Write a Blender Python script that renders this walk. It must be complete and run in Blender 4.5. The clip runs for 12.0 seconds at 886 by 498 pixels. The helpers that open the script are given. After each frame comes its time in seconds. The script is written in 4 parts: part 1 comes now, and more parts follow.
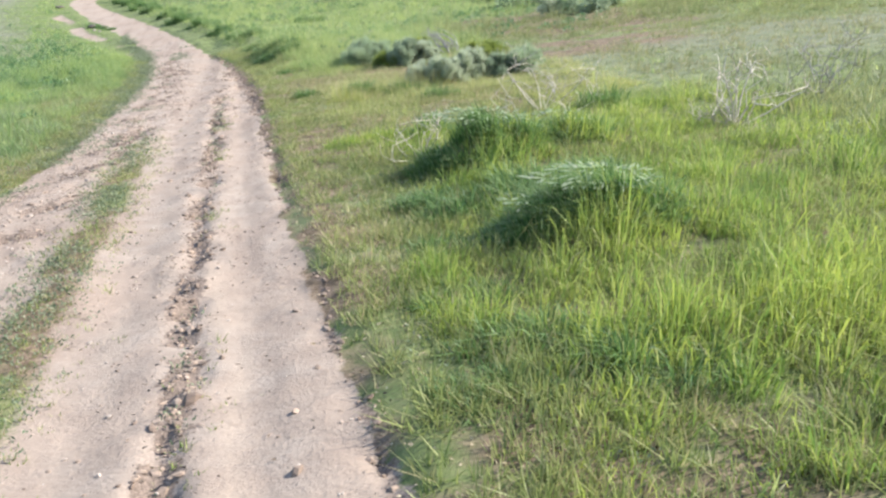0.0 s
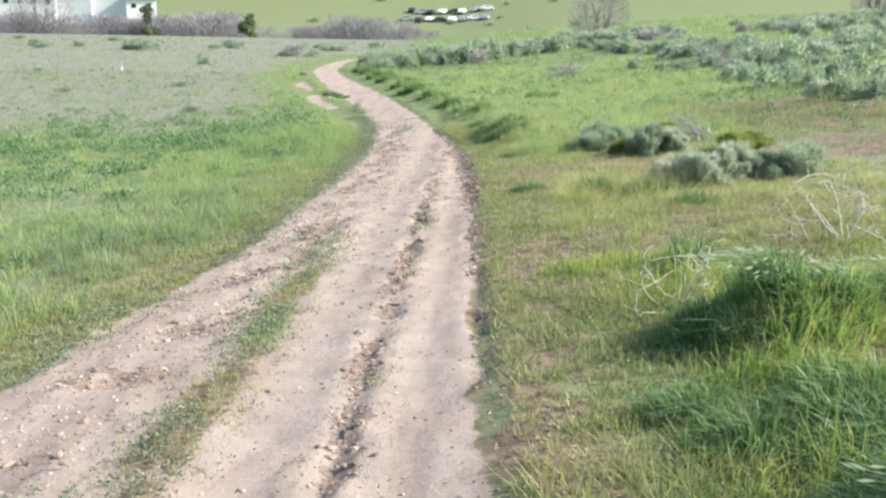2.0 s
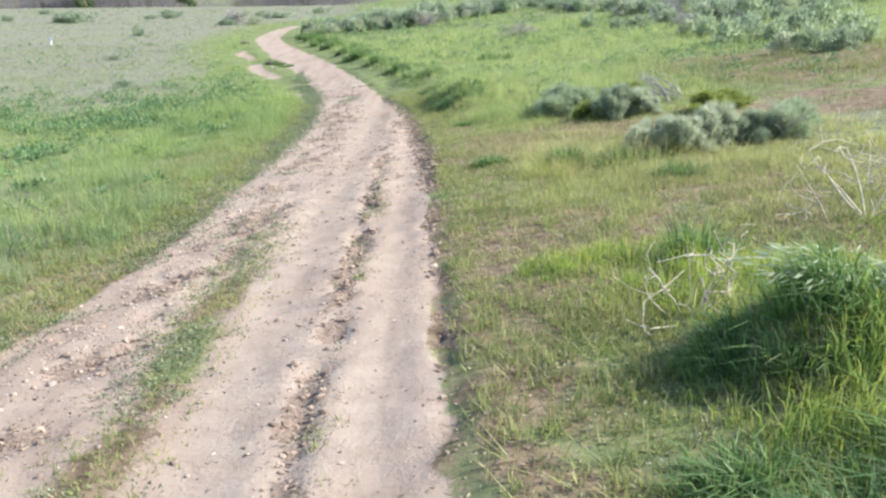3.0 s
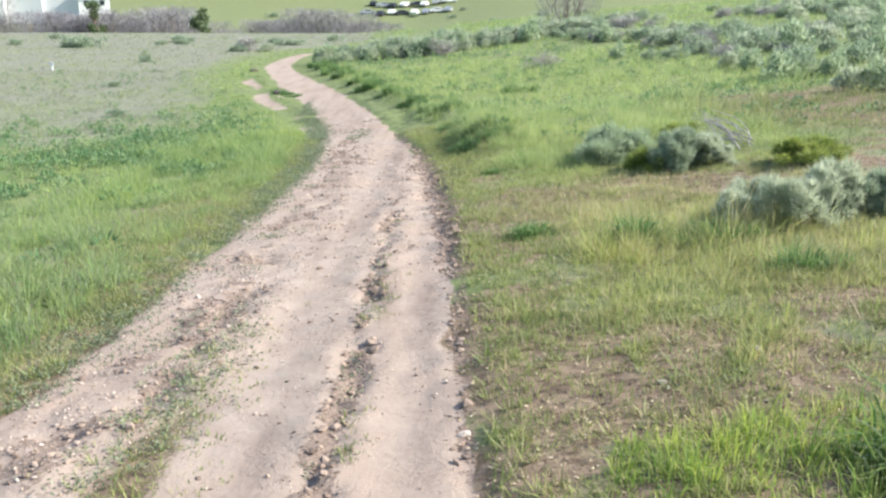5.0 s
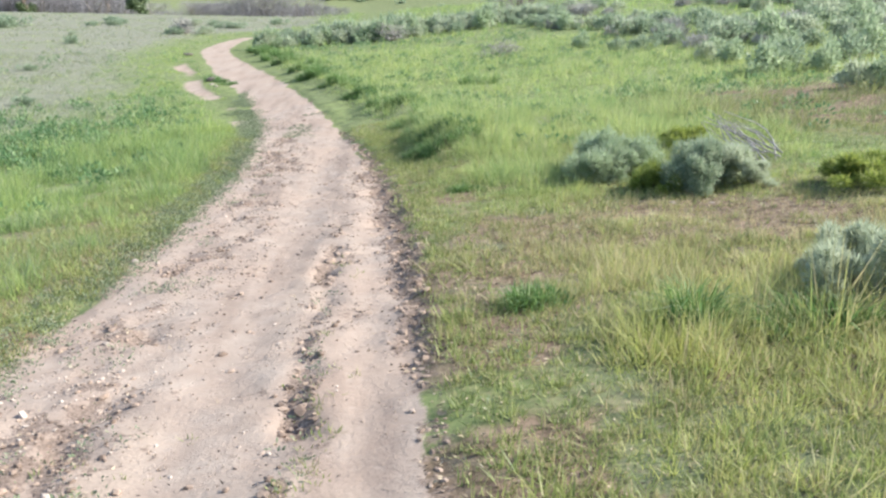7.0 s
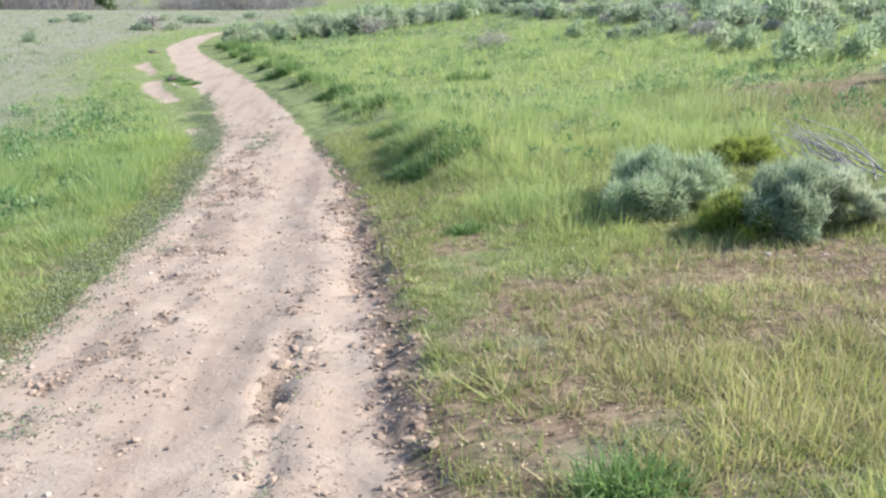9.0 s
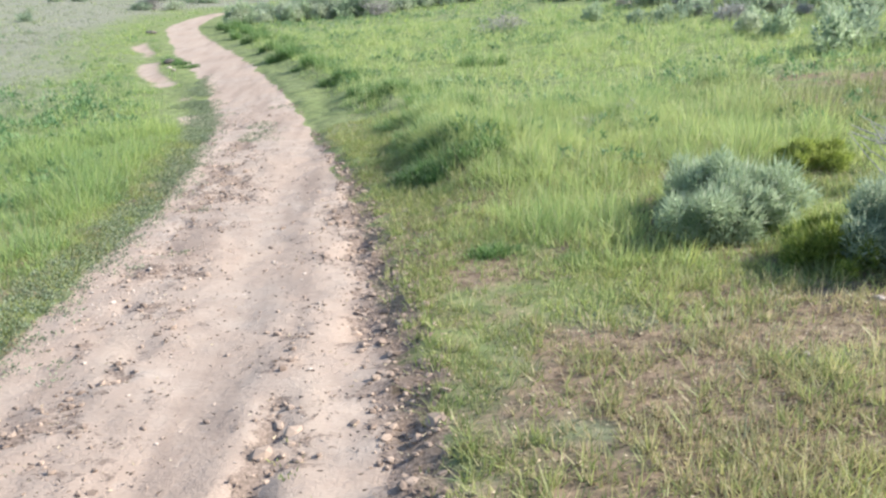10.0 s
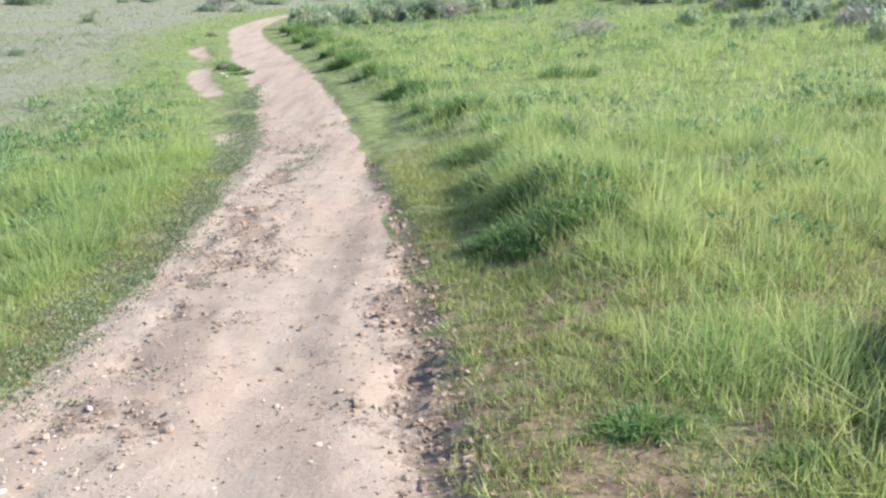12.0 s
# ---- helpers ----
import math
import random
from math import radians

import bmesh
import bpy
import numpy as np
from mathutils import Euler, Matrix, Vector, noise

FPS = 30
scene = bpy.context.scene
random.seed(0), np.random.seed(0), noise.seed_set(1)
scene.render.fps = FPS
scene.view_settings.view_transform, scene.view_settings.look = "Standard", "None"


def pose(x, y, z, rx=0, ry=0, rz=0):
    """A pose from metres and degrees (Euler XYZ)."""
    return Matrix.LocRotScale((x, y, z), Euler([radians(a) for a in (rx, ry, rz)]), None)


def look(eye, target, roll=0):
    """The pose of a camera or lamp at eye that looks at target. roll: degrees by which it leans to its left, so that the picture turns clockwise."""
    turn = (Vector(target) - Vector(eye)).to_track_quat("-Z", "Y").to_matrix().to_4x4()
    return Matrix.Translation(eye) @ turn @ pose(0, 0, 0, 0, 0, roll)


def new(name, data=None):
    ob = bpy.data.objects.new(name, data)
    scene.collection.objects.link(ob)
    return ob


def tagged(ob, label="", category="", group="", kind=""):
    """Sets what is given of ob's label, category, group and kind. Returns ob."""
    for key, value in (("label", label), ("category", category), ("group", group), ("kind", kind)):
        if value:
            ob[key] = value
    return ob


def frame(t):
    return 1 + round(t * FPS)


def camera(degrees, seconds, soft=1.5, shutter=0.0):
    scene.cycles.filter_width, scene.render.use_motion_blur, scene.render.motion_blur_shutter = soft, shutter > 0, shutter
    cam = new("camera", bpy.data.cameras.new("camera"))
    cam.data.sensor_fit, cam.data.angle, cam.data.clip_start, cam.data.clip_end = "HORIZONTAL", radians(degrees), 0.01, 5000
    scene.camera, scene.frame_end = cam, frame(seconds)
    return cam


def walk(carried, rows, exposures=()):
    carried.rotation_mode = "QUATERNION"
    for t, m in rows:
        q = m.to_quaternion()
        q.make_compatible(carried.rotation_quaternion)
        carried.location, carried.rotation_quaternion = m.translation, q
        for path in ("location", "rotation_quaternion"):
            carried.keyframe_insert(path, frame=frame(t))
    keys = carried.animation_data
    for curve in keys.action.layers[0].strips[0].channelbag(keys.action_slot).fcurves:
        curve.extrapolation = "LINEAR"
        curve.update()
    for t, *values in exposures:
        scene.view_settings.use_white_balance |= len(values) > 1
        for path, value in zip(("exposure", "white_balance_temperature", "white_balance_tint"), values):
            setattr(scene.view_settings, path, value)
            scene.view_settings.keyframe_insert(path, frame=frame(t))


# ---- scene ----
cam = camera(52.1, 12.0, soft=2.4)
METRES, EYE, TILT, LEAN, TURN = 13.4, 1.5, -2.5, -6.0, -10.3
ROWS = [
    (0.0, 0.0, 0.0, 0.0, -1.82, -17.21, 5.9),
    (0.5, 0.006, 0.0377, 0.0012, 1.67, -17.25, 4.97),
    (1.0, 0.0063, 0.075, 0.0011, 4.33, -15.03, 4.09),
    (1.5, -0.0018, 0.1162, 0.0023, 12.68, -13.11, 5.19),
    (2.0, -0.0144, 0.1549, 0.0028, 12.63, -11.55, 4.65),
    (2.5, -0.024, 0.197, 0.0014, 9.82, -14.03, 6.41),
    (4.5, -0.0557, 0.3578, -0.0017, 8.98, -12.84, 6.11),
    (5.0, -0.0671, 0.401, -0.0007, 10.37, -12.14, 5.61),
    (5.5, -0.076, 0.441, -0.0002, 9.04, -13.18, 5.0),
    (6.0, -0.0838, 0.4831, -0.0001, 11.08, -12.9, 7.54),
    (6.5, -0.0947, 0.5245, -0.0004, 8.53, -13.2, 5.11),
    (8.5, -0.1268, 0.6893, -0.0008, 4.87, -13.08, 5.59),
    (9.0, -0.1318, 0.7287, -0.001, 5.85, -13.87, 5.69),
    (9.5, -0.1397, 0.7703, -0.0008, 9.18, -13.65, 6.18),
    (10.0, -0.148, 0.811, -0.0014, 6.26, -14.88, 5.29),
    (10.5, -0.1548, 0.854, -0.0019, 7.8, -16.33, 7.2),
    (11.0, -0.1645, 0.8975, -0.0011, 5.8, -17.39, 6.07),
    (11.5, -0.1704, 0.9379, -0.0015, 10.1, -15.42, 8.0),
    (12.0, -0.178, 0.9791, -0.0009, 10.68, -14.34, 5.07),
]
walk(cam, [(t, pose(0, 0, EYE, TILT, LEAN, TURN) @ pose(METRES * x, METRES * y, METRES * z, 90 + pitch, roll, yaw)) for t, x, y, z, yaw, pitch, roll in ROWS], exposures=[(0.0, 0.98), (12.0, 0.98)])

# ---- light: clear morning sky, sun from the uphill side ----
SUN_AZ, SUN_EL = 88.0, 37.0
world = bpy.data.worlds.new("world")
scene.world = world
world.use_nodes = True
wn = world.node_tree.nodes
sky = wn.new("ShaderNodeTexSky")
sky.sky_type, sky.sun_disc = "NISHITA", False
sky.sun_elevation, sky.sun_rotation = radians(SUN_EL), radians(SUN_AZ)
world.node_tree.links.new(sky.outputs[0], wn["Background"].inputs[0])
wn["Background"].inputs[1].default_value = 0.15
sun = new("sun", bpy.data.lights.new("sun", "SUN"))
sun.data.energy, sun.data.angle, sun.data.color = 4.9, radians(0.6), (1.0, 0.955, 0.88)
az, el = radians(SUN_AZ), radians(SUN_EL)
SUNWARD = Vector((math.sin(az) * math.cos(el), math.cos(az) * math.cos(el), math.sin(el)))
sun.matrix_world = look(SUNWARD * 50, (0, 0, 0))

# ---- shape of the land ----
rng = np.random.default_rng(7)


def ramp(a, b, v):
    u = np.clip((np.asarray(v, float) - a) / (b - a), 0, 1)
    return u * u * (3 - 2 * u)


def lattice(ix, iy, seed):
    n = (ix.astype(np.int64) * 374761393 + iy.astype(np.int64) * 668265263 + seed * 974711) & 0x7FFFFFFF
    n = ((n ^ (n >> 13)) * 1274126177) & 0x7FFFFFFF
    return ((n ^ (n >> 16)) & 0xFFFF) / 65535.0


def vnoise(x, y, seed=0):
    x, y = np.asarray(x, float), np.asarray(y, float)
    ix, iy = np.floor(x), np.floor(y)
    fx, fy = x - ix, y - iy
    fx, fy = fx * fx * (3 - 2 * fx), fy * fy * (3 - 2 * fy)
    a, b = lattice(ix, iy, seed), lattice(ix + 1, iy, seed)
    c, d = lattice(ix, iy + 1, seed), lattice(ix + 1, iy + 1, seed)
    return (a * (1 - fx) + b * fx) * (1 - fy) + (c * (1 - fx) + d * fx) * fy


def fbm(x, y, scale, seed=0, octaves=3):
    """About 0 to 1, middle 0.5."""
    total, amp, norm = 0.0, 1.0, 0.0
    for i in range(octaves):
        f = scale * 2 ** i
        total = total + amp * vnoise(x * f + 17.3 * i, y * f - 9.1 * i, seed + i)
        norm += amp
        amp *= 0.5
    return total / norm


SLOPE_X, SLOPE_Y = 0.0956, -0.0620
RIGHT_Y = [-40, -5, 2.4, 5, 8, 11, 15, 18, 20, 22.3, 25.4, 28, 31, 34.8, 40, 43, 47, 50, 55, 59, 64, 70]
RIGHT_X = [1.4, 0.42, 0.36, 0.24, 0.19, 0.16, 0.12, -0.12, -0.3, -0.7, -1.15, -1.7, -2.35, -3.25, -4.75, -5.6, -6.6, -6.95, -7.1, -6.3, -4.2, 0]
LEFT_Y = [-40, -5, 5, 7.4, 9, 11, 15, 19, 21.6, 25, 27.5, 30.5, 34, 37, 41.3, 46, 49, 54, 58, 62, 70]
LEFT_X = [-1.4, -2.4, -2.45, -2.3, -1.98, -1.92, -1.86, -1.88, -2.05, -2.4, -2.9, -3.5, -4.5, -5.35, -6.4, -7.6, -8.05, -7.95, -7.5, -6.3, -1.5]


def soft_interp(y, ys, xs):
    return sum(np.interp(y + o, ys, xs) for o in (-1.2, -0.4, 0.4, 1.2)) / 4


def right_edge(y):
    return soft_interp(np.asarray(y, float), RIGHT_Y, RIGHT_X)


def left_edge(y):
    return soft_interp(np.asarray(y, float), LEFT_Y, LEFT_X)


def bump(x, y, cx, cy, rx, ry):
    return np.exp(-((x - cx) / rx) ** 2 - ((y - cy) / ry) ** 2)


def side_patch(x, y):
    """Bare eroded strip beside the trail, past the first bend."""
    cx = left_edge(y) - 0.12 - 0.75 * ramp(24.5, 31, y) + 0.12 * np.sin(y * 0.9)
    return np.exp(-((x - cx) / 0.34) ** 2) * ramp(22.5, 25, y) * (1 - ramp(40, 44, y))


def land(x, y):
    """Broad shape of the hillside, the field, the valley and the far hills."""
    x, y = np.asarray(x, float), np.asarray(y, float)
    z = SLOPE_Y * np.clip(y, -25, 16)
    v = np.clip(y - 16, 0, 14)
    z = z + SLOPE_Y * (v - v * v / 28)
    z = z + SLOPE_X * np.clip(x, 0, 14) + SLOPE_X * 18 * (1 - np.exp(-np.maximum(x - 14, 0) / 18))
    z = z - SLOPE_X * np.clip(-x, 0, 3)
    w = np.clip(-x - 3, 0, 6)
    z = z - SLOPE_X * (w - w * w / 12) - 0.0097
    z = z - 4.5 * ramp(84, 118, y + 0.12 * x)
    z = z + 34 * ramp(190, 520, y) + 30 * ramp(400, 1500, y) + 4 * (fbm(x, y, 0.012, 5) - 0.5) * ramp(130, 260, y)
    return z


MOUNDS = [(1.72, 4.4, 0.7, 0.42, 0.23), (1.68, 6.5, 0.66, 0.42, 0.27), (2.5, 6.7, 0.5, 0.35, 0.10), (0.9, 19.2, 0.7, 1.1, 0.2), (0.75, 21.6, 0.6, 0.9, 0.12), (0.35, 24.3, 0.5, 0.8, 0.12),
          (4.0, 14.75, 0.5, 0.4, 0.10), (2.0, 16.7, 0.8, 0.5, 0.06)]


def bank(x, y):
    """Turf bank that stands up along the uphill verge of the trail."""
    r = x - right_edge(y) + 0.7 * (fbm(x, y, 0.8, 21) - 0.5)
    return 0.09 * ramp(0.5, 1.05, r) * (1 - ramp(1.6, 5.5, r)) * ramp(16.5, 18.5, y) * (0.5 + fbm(x, y, 0.6, 22))


def dirt_mask(x, y):
    wob = 0.16 * (fbm(x, y, 2.2, 31) - 0.5) + 0.10 * (fbm(x, y, 8.0, 33) - 0.5)
    r, l = right_edge(y), left_edge(y)
    inside = ramp(-0.06, 0.06, r - x + wob) * ramp(-0.09, 0.09, x - l + 1.4 * wob)
    strip = np.exp(-((x + 1.12 + 0.10 * (fbm(y, y * 0, 0.7, 41) - 0.5)) / 0.19) ** 2) * (1 - ramp(8.0, 11.0, y)) * ramp(0.2, 0.48, fbm(x, y, 1.6, 43))
    inside = inside * (1 - 0.85 * strip)
    return np.clip(np.maximum(inside, side_patch(x, y) * 0.85 * ramp(0.3, 0.55, fbm(x, y, 1.0, 47, 2))), 0, 1)


def churn_mask(x, y):
    """Dark trampled soil: the middle rut, the uphill rim and rough patches; its darkness includes shade of holes and
    ledge.
    """
    r = right_edge(y)
    rut = 1.35 * np.exp(-((x + 0.36 + 0.12 * (fbm(y, y * 0, 0.9, 51) - 0.5)) / 0.085) ** 2) * (1 - ramp(13, 16.5, y)) * ramp(0.25, 0.55, fbm(x, y, 2.6, 52))
    rim_w = 0.055 + 0.17 * np.exp(-((y - 15.8) / 4.2) ** 2)
    rim = (0.7 + 0.3 * np.exp(-((y - 16) / 4) ** 2)) * ramp(0.22, 0.5, fbm(x, y, 2.2, 58) + 0.25 * np.exp(-((y - 16) / 4) ** 2)) * np.exp(-((x - r - 0.03 - 0.1 * (fbm(x, y, 1.5, 56) - 0.5)) / rim_w) ** 2) * (1 - 0.5 * ramp(25, 45, y))
    left = 0.8 * np.exp(-((x - left_edge(y) - 0.55) / 0.42) ** 2) * ramp(0.36, 0.62, fbm(x, y, 2.4, 53)) * (1 - ramp(20, 30, y))
    left = np.maximum(left, 0.5 * dirt_mask(x, y) * ramp(0.52, 0.7, fbm(x, y, 3.4, 54)) * (1 - 0.8 * np.exp(-((x + 0.05) / 0.2) ** 2)) * (1 - 0.7 * np.exp(-((x + 0.7) / 0.2) ** 2)) * (1 - ramp(24, 34, y)))
    mid = 0.6 * np.exp(-((x + 0.25) / 0.28) ** 2) * ramp(0.42, 0.7, fbm(x, y, 2.0, 57)) * ramp(11, 13, y) * (1 - ramp(18, 22, y))
    m = np.maximum(np.maximum(rut, rim), np.maximum(left, mid))
    return np.clip(m * (0.35 + 1.1 * fbm(x, y, 5.0, 55)), 0, 1)


def bare_mask(x, y):
    """Thin brown places in the grass."""
    m = 0.85 * bump(x, y, 1.4, 9.35, 1.3, 0.75) + 0.7 * bump(x, y, 0.6, 8.75, 0.5, 0.7) + 0.7 * bump(x, y, 1.75, 14.2, 1.2, 0.9) + 0.9 * bump(x, y, 3.1, 13.9, 0.8, 0.6) + 0.45 * bump(x, y, 0.75, 12.9, 0.5, 0.6) + 0.6 * bump(x, y, 0.5, 5.6, 0.3, 1.3)
    m = m + bump(x, y, 7.2, 20.0, 2.0, 3.8) + bump(x, y, 5.6, 14.5, 1.2, 1.2) + 0.5 * bump(x, y, 3.2, 7.7, 0.8, 0.5)
    return np.clip(m * (0.1 + 1.8 * ramp(0.25, 0.75, fbm(x, y, 2.3, 61))), 0, 1)


def dry_mask(x, y):
    """Where the grass is paler and drier."""
    far_left = 1.25 * ramp(18.5, 34, y + 0.45 * (-x - 6) + 5 * (fbm(x, y, 0.25, 72) - 0.5)) * ramp(1.1, 4.5, left_edge(y) - x)
    right_mid = 0.5 * ramp(0.3, 1.2, x) * ramp(8, 11, y) * (1 - ramp(13.5, 16, y))
    near_left = 0.42 * ramp(1.9, 2.4, -x) * (1 - ramp(12, 20, y))
    d = 0.75 * far_left + near_left + right_mid + 0.55 * bare_mask(x, y)
    return np.clip(d * (0.5 + fbm(x, y, 0.35, 71)) + 0.5 * (fbm(x, y, 0.8, 73) - 0.5), 0, 1)


def relief(x, y):
    d = dirt_mask(x, y)
    c = churn_mask(x, y)
    r, l = right_edge(y), left_edge(y)
    near = 1 - ramp(30, 60, y)
    z = 0.06 * (fbm(x, y, 0.9, 11) - 0.5) * (1 - d) + 0.05 * (fbm(x, y, 0.3, 12) - 0.5) * (1 - d)
    z = z + d * (0.026 * (fbm(x, y, 6.0, 13) - 0.5) + 0.02 * (fbm(x, y, 1.4, 15) - 0.5))
    z = z + c * (0.10 * (fbm(x, y, 7.0, 17, 2) - 0.55)) - 0.03 * np.exp(-((x + 0.36) / 0.06) ** 2) * (1 - ramp(13, 16, y)) * ramp(0.3, 0.6, fbm(x, y, 3.0, 19))
    z = z - 0.025 * np.exp(-((x + 0.05) / 0.14) ** 2) * (1 - ramp(16, 20, y)) - 0.03 * np.exp(-((x + 0.72) / 0.22) ** 2)
    z = z + 0.03 * ramp(0.0, 0.22, x - r) + 0.035 * ramp(0.0, 0.3, l - x) - 0.05 * side_patch(x, y)
    z = z + bank(x, y) - 0.035 * np.clip(c, 0, 1) * ramp(0.5, 0.66, fbm(x, y, 4.6, 23, 2))
    for cx, cy, rx, ry, h in MOUNDS:
        z = z + h * (0.75 + 0.5 * fbm(x, y, 3.0, 24, 2)) * bump(x, y, cx, cy, np.where(x < cx, 0.38 * rx, rx), ry)
    return z * near


def height(x, y):
    return land(x, y) + relief(x, y)


def gz(x, y):
    return float(height(np.array([x]), np.array([y]))[0])


# ---- materials ----
def material(name):
    m = bpy.data.materials.new(name)
    m.use_nodes = True
    nt = m.node_tree
    return m, nt.nodes, nt.links, nt.nodes["Principled BSDF"]


def noise_node(nodes, links, scale, detail=4.0, rough=0.6, coords=None):
    n = nodes.new("ShaderNodeTexNoise")
    n.inputs["Scale"].default_value, n.inputs["Detail"].default_value, n.inputs["Roughness"].default_value = scale, detail, rough
    if coords is None:
        coords = nodes.new("ShaderNodeNewGeometry").outputs["Position"]
    links.new(coords, n.inputs["Vector"])
    return n.outputs["Fac"]


def mix(nodes, links, fac, a, b, blend="MIX"):
    n = nodes.new("ShaderNodeMix")
    n.data_type, n.blend_type = "RGBA", blend
    for sock, v in ((n.inputs[0], fac), (n.inputs[6], a), (n.inputs[7], b)):
        if isinstance(v, (int, float)):
            sock.default_value = v
        elif isinstance(v, tuple):
            sock.default_value = (*v, 1)
        else:
            links.new(v, sock)
    return n.outputs[2]


def span(nodes, links, v, a, b, to_a=0.0, to_b=1.0):
    n = nodes.new("ShaderNodeMapRange")
    n.interpolation_type = "SMOOTHSTEP"
    for i, val in enumerate((v, a, b, to_a, to_b)):
        if isinstance(val, (int, float)):
            n.inputs[i].default_value = val
        else:
            links.new(val, n.inputs[i])
    return n.outputs[0]


def maths(nodes, links, op, a, b):
    n = nodes.new("ShaderNodeMath")
    n.operation = op
    for sock, v in ((n.inputs[0], a), (n.inputs[1], b)):
        if isinstance(v, (int, float)):
            sock.default_value = v
        else:
            links.new(v, sock)
    return n.outputs[0]


def bumped(nodes, links, bsdf, h, distance, strength=1.0):
    n = nodes.new("ShaderNodeBump")
    n.inputs["Distance"].default_value, n.inputs["Strength"].default_value = distance, strength
    links.new(h, n.inputs["Height"])
    links.new(n.outputs[0], bsdf.inputs["Normal"])


def ground_material():
    m, n, l, bsdf = material("ground_soil_and_turf")
    at = n.new("ShaderNodeVertexColor")
    at.layer_name = "cover"
    sep = n.new("ShaderNodeSeparateColor")
    l.new(at.outputs["Color"], sep.inputs[0])
    dirt, churn, dry, bare = sep.outputs[0], sep.outputs[1], sep.outputs[2], at.outputs["Alpha"]
    lengthwise = n.new("ShaderNodeMapping")
    lengthwise.inputs["Scale"].default_value = (2.6, 0.3, 1.0)
    l.new(n.new("ShaderNodeNewGeometry").outputs["Position"], lengthwise.inputs["Vector"])
    bands = noise_node(n, l, 1.1, 4, 0.55, lengthwise.outputs[0])
    fine, mid, broad = noise_node(n, l, 60, 5, 0.7), noise_node(n, l, 5.5, 5, 0.65), noise_node(n, l, 0.8, 4)
    blot = noise_node(n, l, 11, 6, 0.68)
    grit = noise_node(n, l, 220, 3, 0.7)
    pale = mix(n, l, span(n, l, mid, 0.35, 0.65), (0.315, 0.25, 0.205), (0.385, 0.318, 0.265))
    pale = mix(n, l, span(n, l, broad, 0.38, 0.66, 0, 0.85), pale, (0.355, 0.275, 0.22))
    pale = mix(n, l, span(n, l, bands, 0.5, 0.68, 0, 0.7), pale, (0.255, 0.195, 0.158))
    pale = mix(n, l, span(n, l, bands, 0.46, 0.32, 0, 0.6), pale, (0.405, 0.325, 0.26))
    pale = mix(n, l, span(n, l, blot, 0.54, 0.68, 0, 0.42), pale, (0.24, 0.183, 0.148))
    pale = mix(n, l, span(n, l, blot, 0.45, 0.3, 0, 0.45), pale, (0.43, 0.355, 0.295))
    pale = mix(n, l, span(n, l, fine, 0.55, 0.72, 0, 0.22), pale, (0.225, 0.165, 0.13))
    pale = mix(n, l, span(n, l, grit, 0.64, 0.76, 0, 0.22), pale, (0.52, 0.45, 0.385))
    # Churned soil, its tone lowered for shade among clods and holes too.
    dark = mix(n, l, span(n, l, fine, 0.35, 0.65), (0.12, 0.09, 0.072), (0.28, 0.212, 0.17))
    turf = mix(n, l, span(n, l, mid, 0.35, 0.65), (0.105, 0.14, 0.055), (0.20, 0.245, 0.095))
    turf = mix(n, l, span(n, l, fine, 0.5, 0.7, 0, 0.6), turf, (0.16, 0.12, 0.08))
    drygrass = mix(n, l, span(n, l, mid, 0.35, 0.65), (0.155, 0.165, 0.125), (0.235, 0.24, 0.185))
    drygrass = mix(n, l, span(n, l, fine, 0.5, 0.7, 0, 0.6), drygrass, (0.25, 0.18, 0.125))
    cover = mix(n, l, dry, turf, drygrass)
    soil = mix(n, l, span(n, l, blot, 0.35, 0.65), (0.11, 0.08, 0.055), (0.27, 0.20, 0.14))
    soil = mix(n, l, span(n, l, mid, 0.5, 0.7, 0, 0.6), soil, (0.22, 0.19, 0.11))
    cover = mix(n, l, span(n, l, maths(n, l, "ADD", bare, maths(n, l, "MULTIPLY", maths(n, l, "SUBTRACT", blot, 0.5), 0.8)), 0.15, 0.6), cover, soil)
    edge = span(n, l, maths(n, l, "ADD", dirt, maths(n, l, "MULTIPLY", maths(n, l, "SUBTRACT", fine, 0.5), 0.9)), 0.35, 0.65)
    col = mix(n, l, edge, cover, pale)
    rough = span(n, l, maths(n, l, "ADD", churn, maths(n, l, "MULTIPLY", maths(n, l, "SUBTRACT", blot, 0.5), 2.4)), 0.5, 0.66, 0, 0.8)
    col = mix(n, l, rough, col, dark)
    l.new(col, bsdf.inputs["Base Color"])
    bsdf.inputs["Roughness"].default_value = 0.95
    bsdf.inputs["Specular IOR Level"].default_value = 0.15
    h = maths(n, l, "ADD", maths(n, l, "MULTIPLY", mid, 1.2), maths(n, l, "ADD", fine, maths(n, l, "MULTIPLY", grit, 0.4)))
    bumped(n, l, bsdf, maths(n, l, "ADD", h, maths(n, l, "MULTIPLY", blot, 1.8)), 0.02, 0.42)
    return m


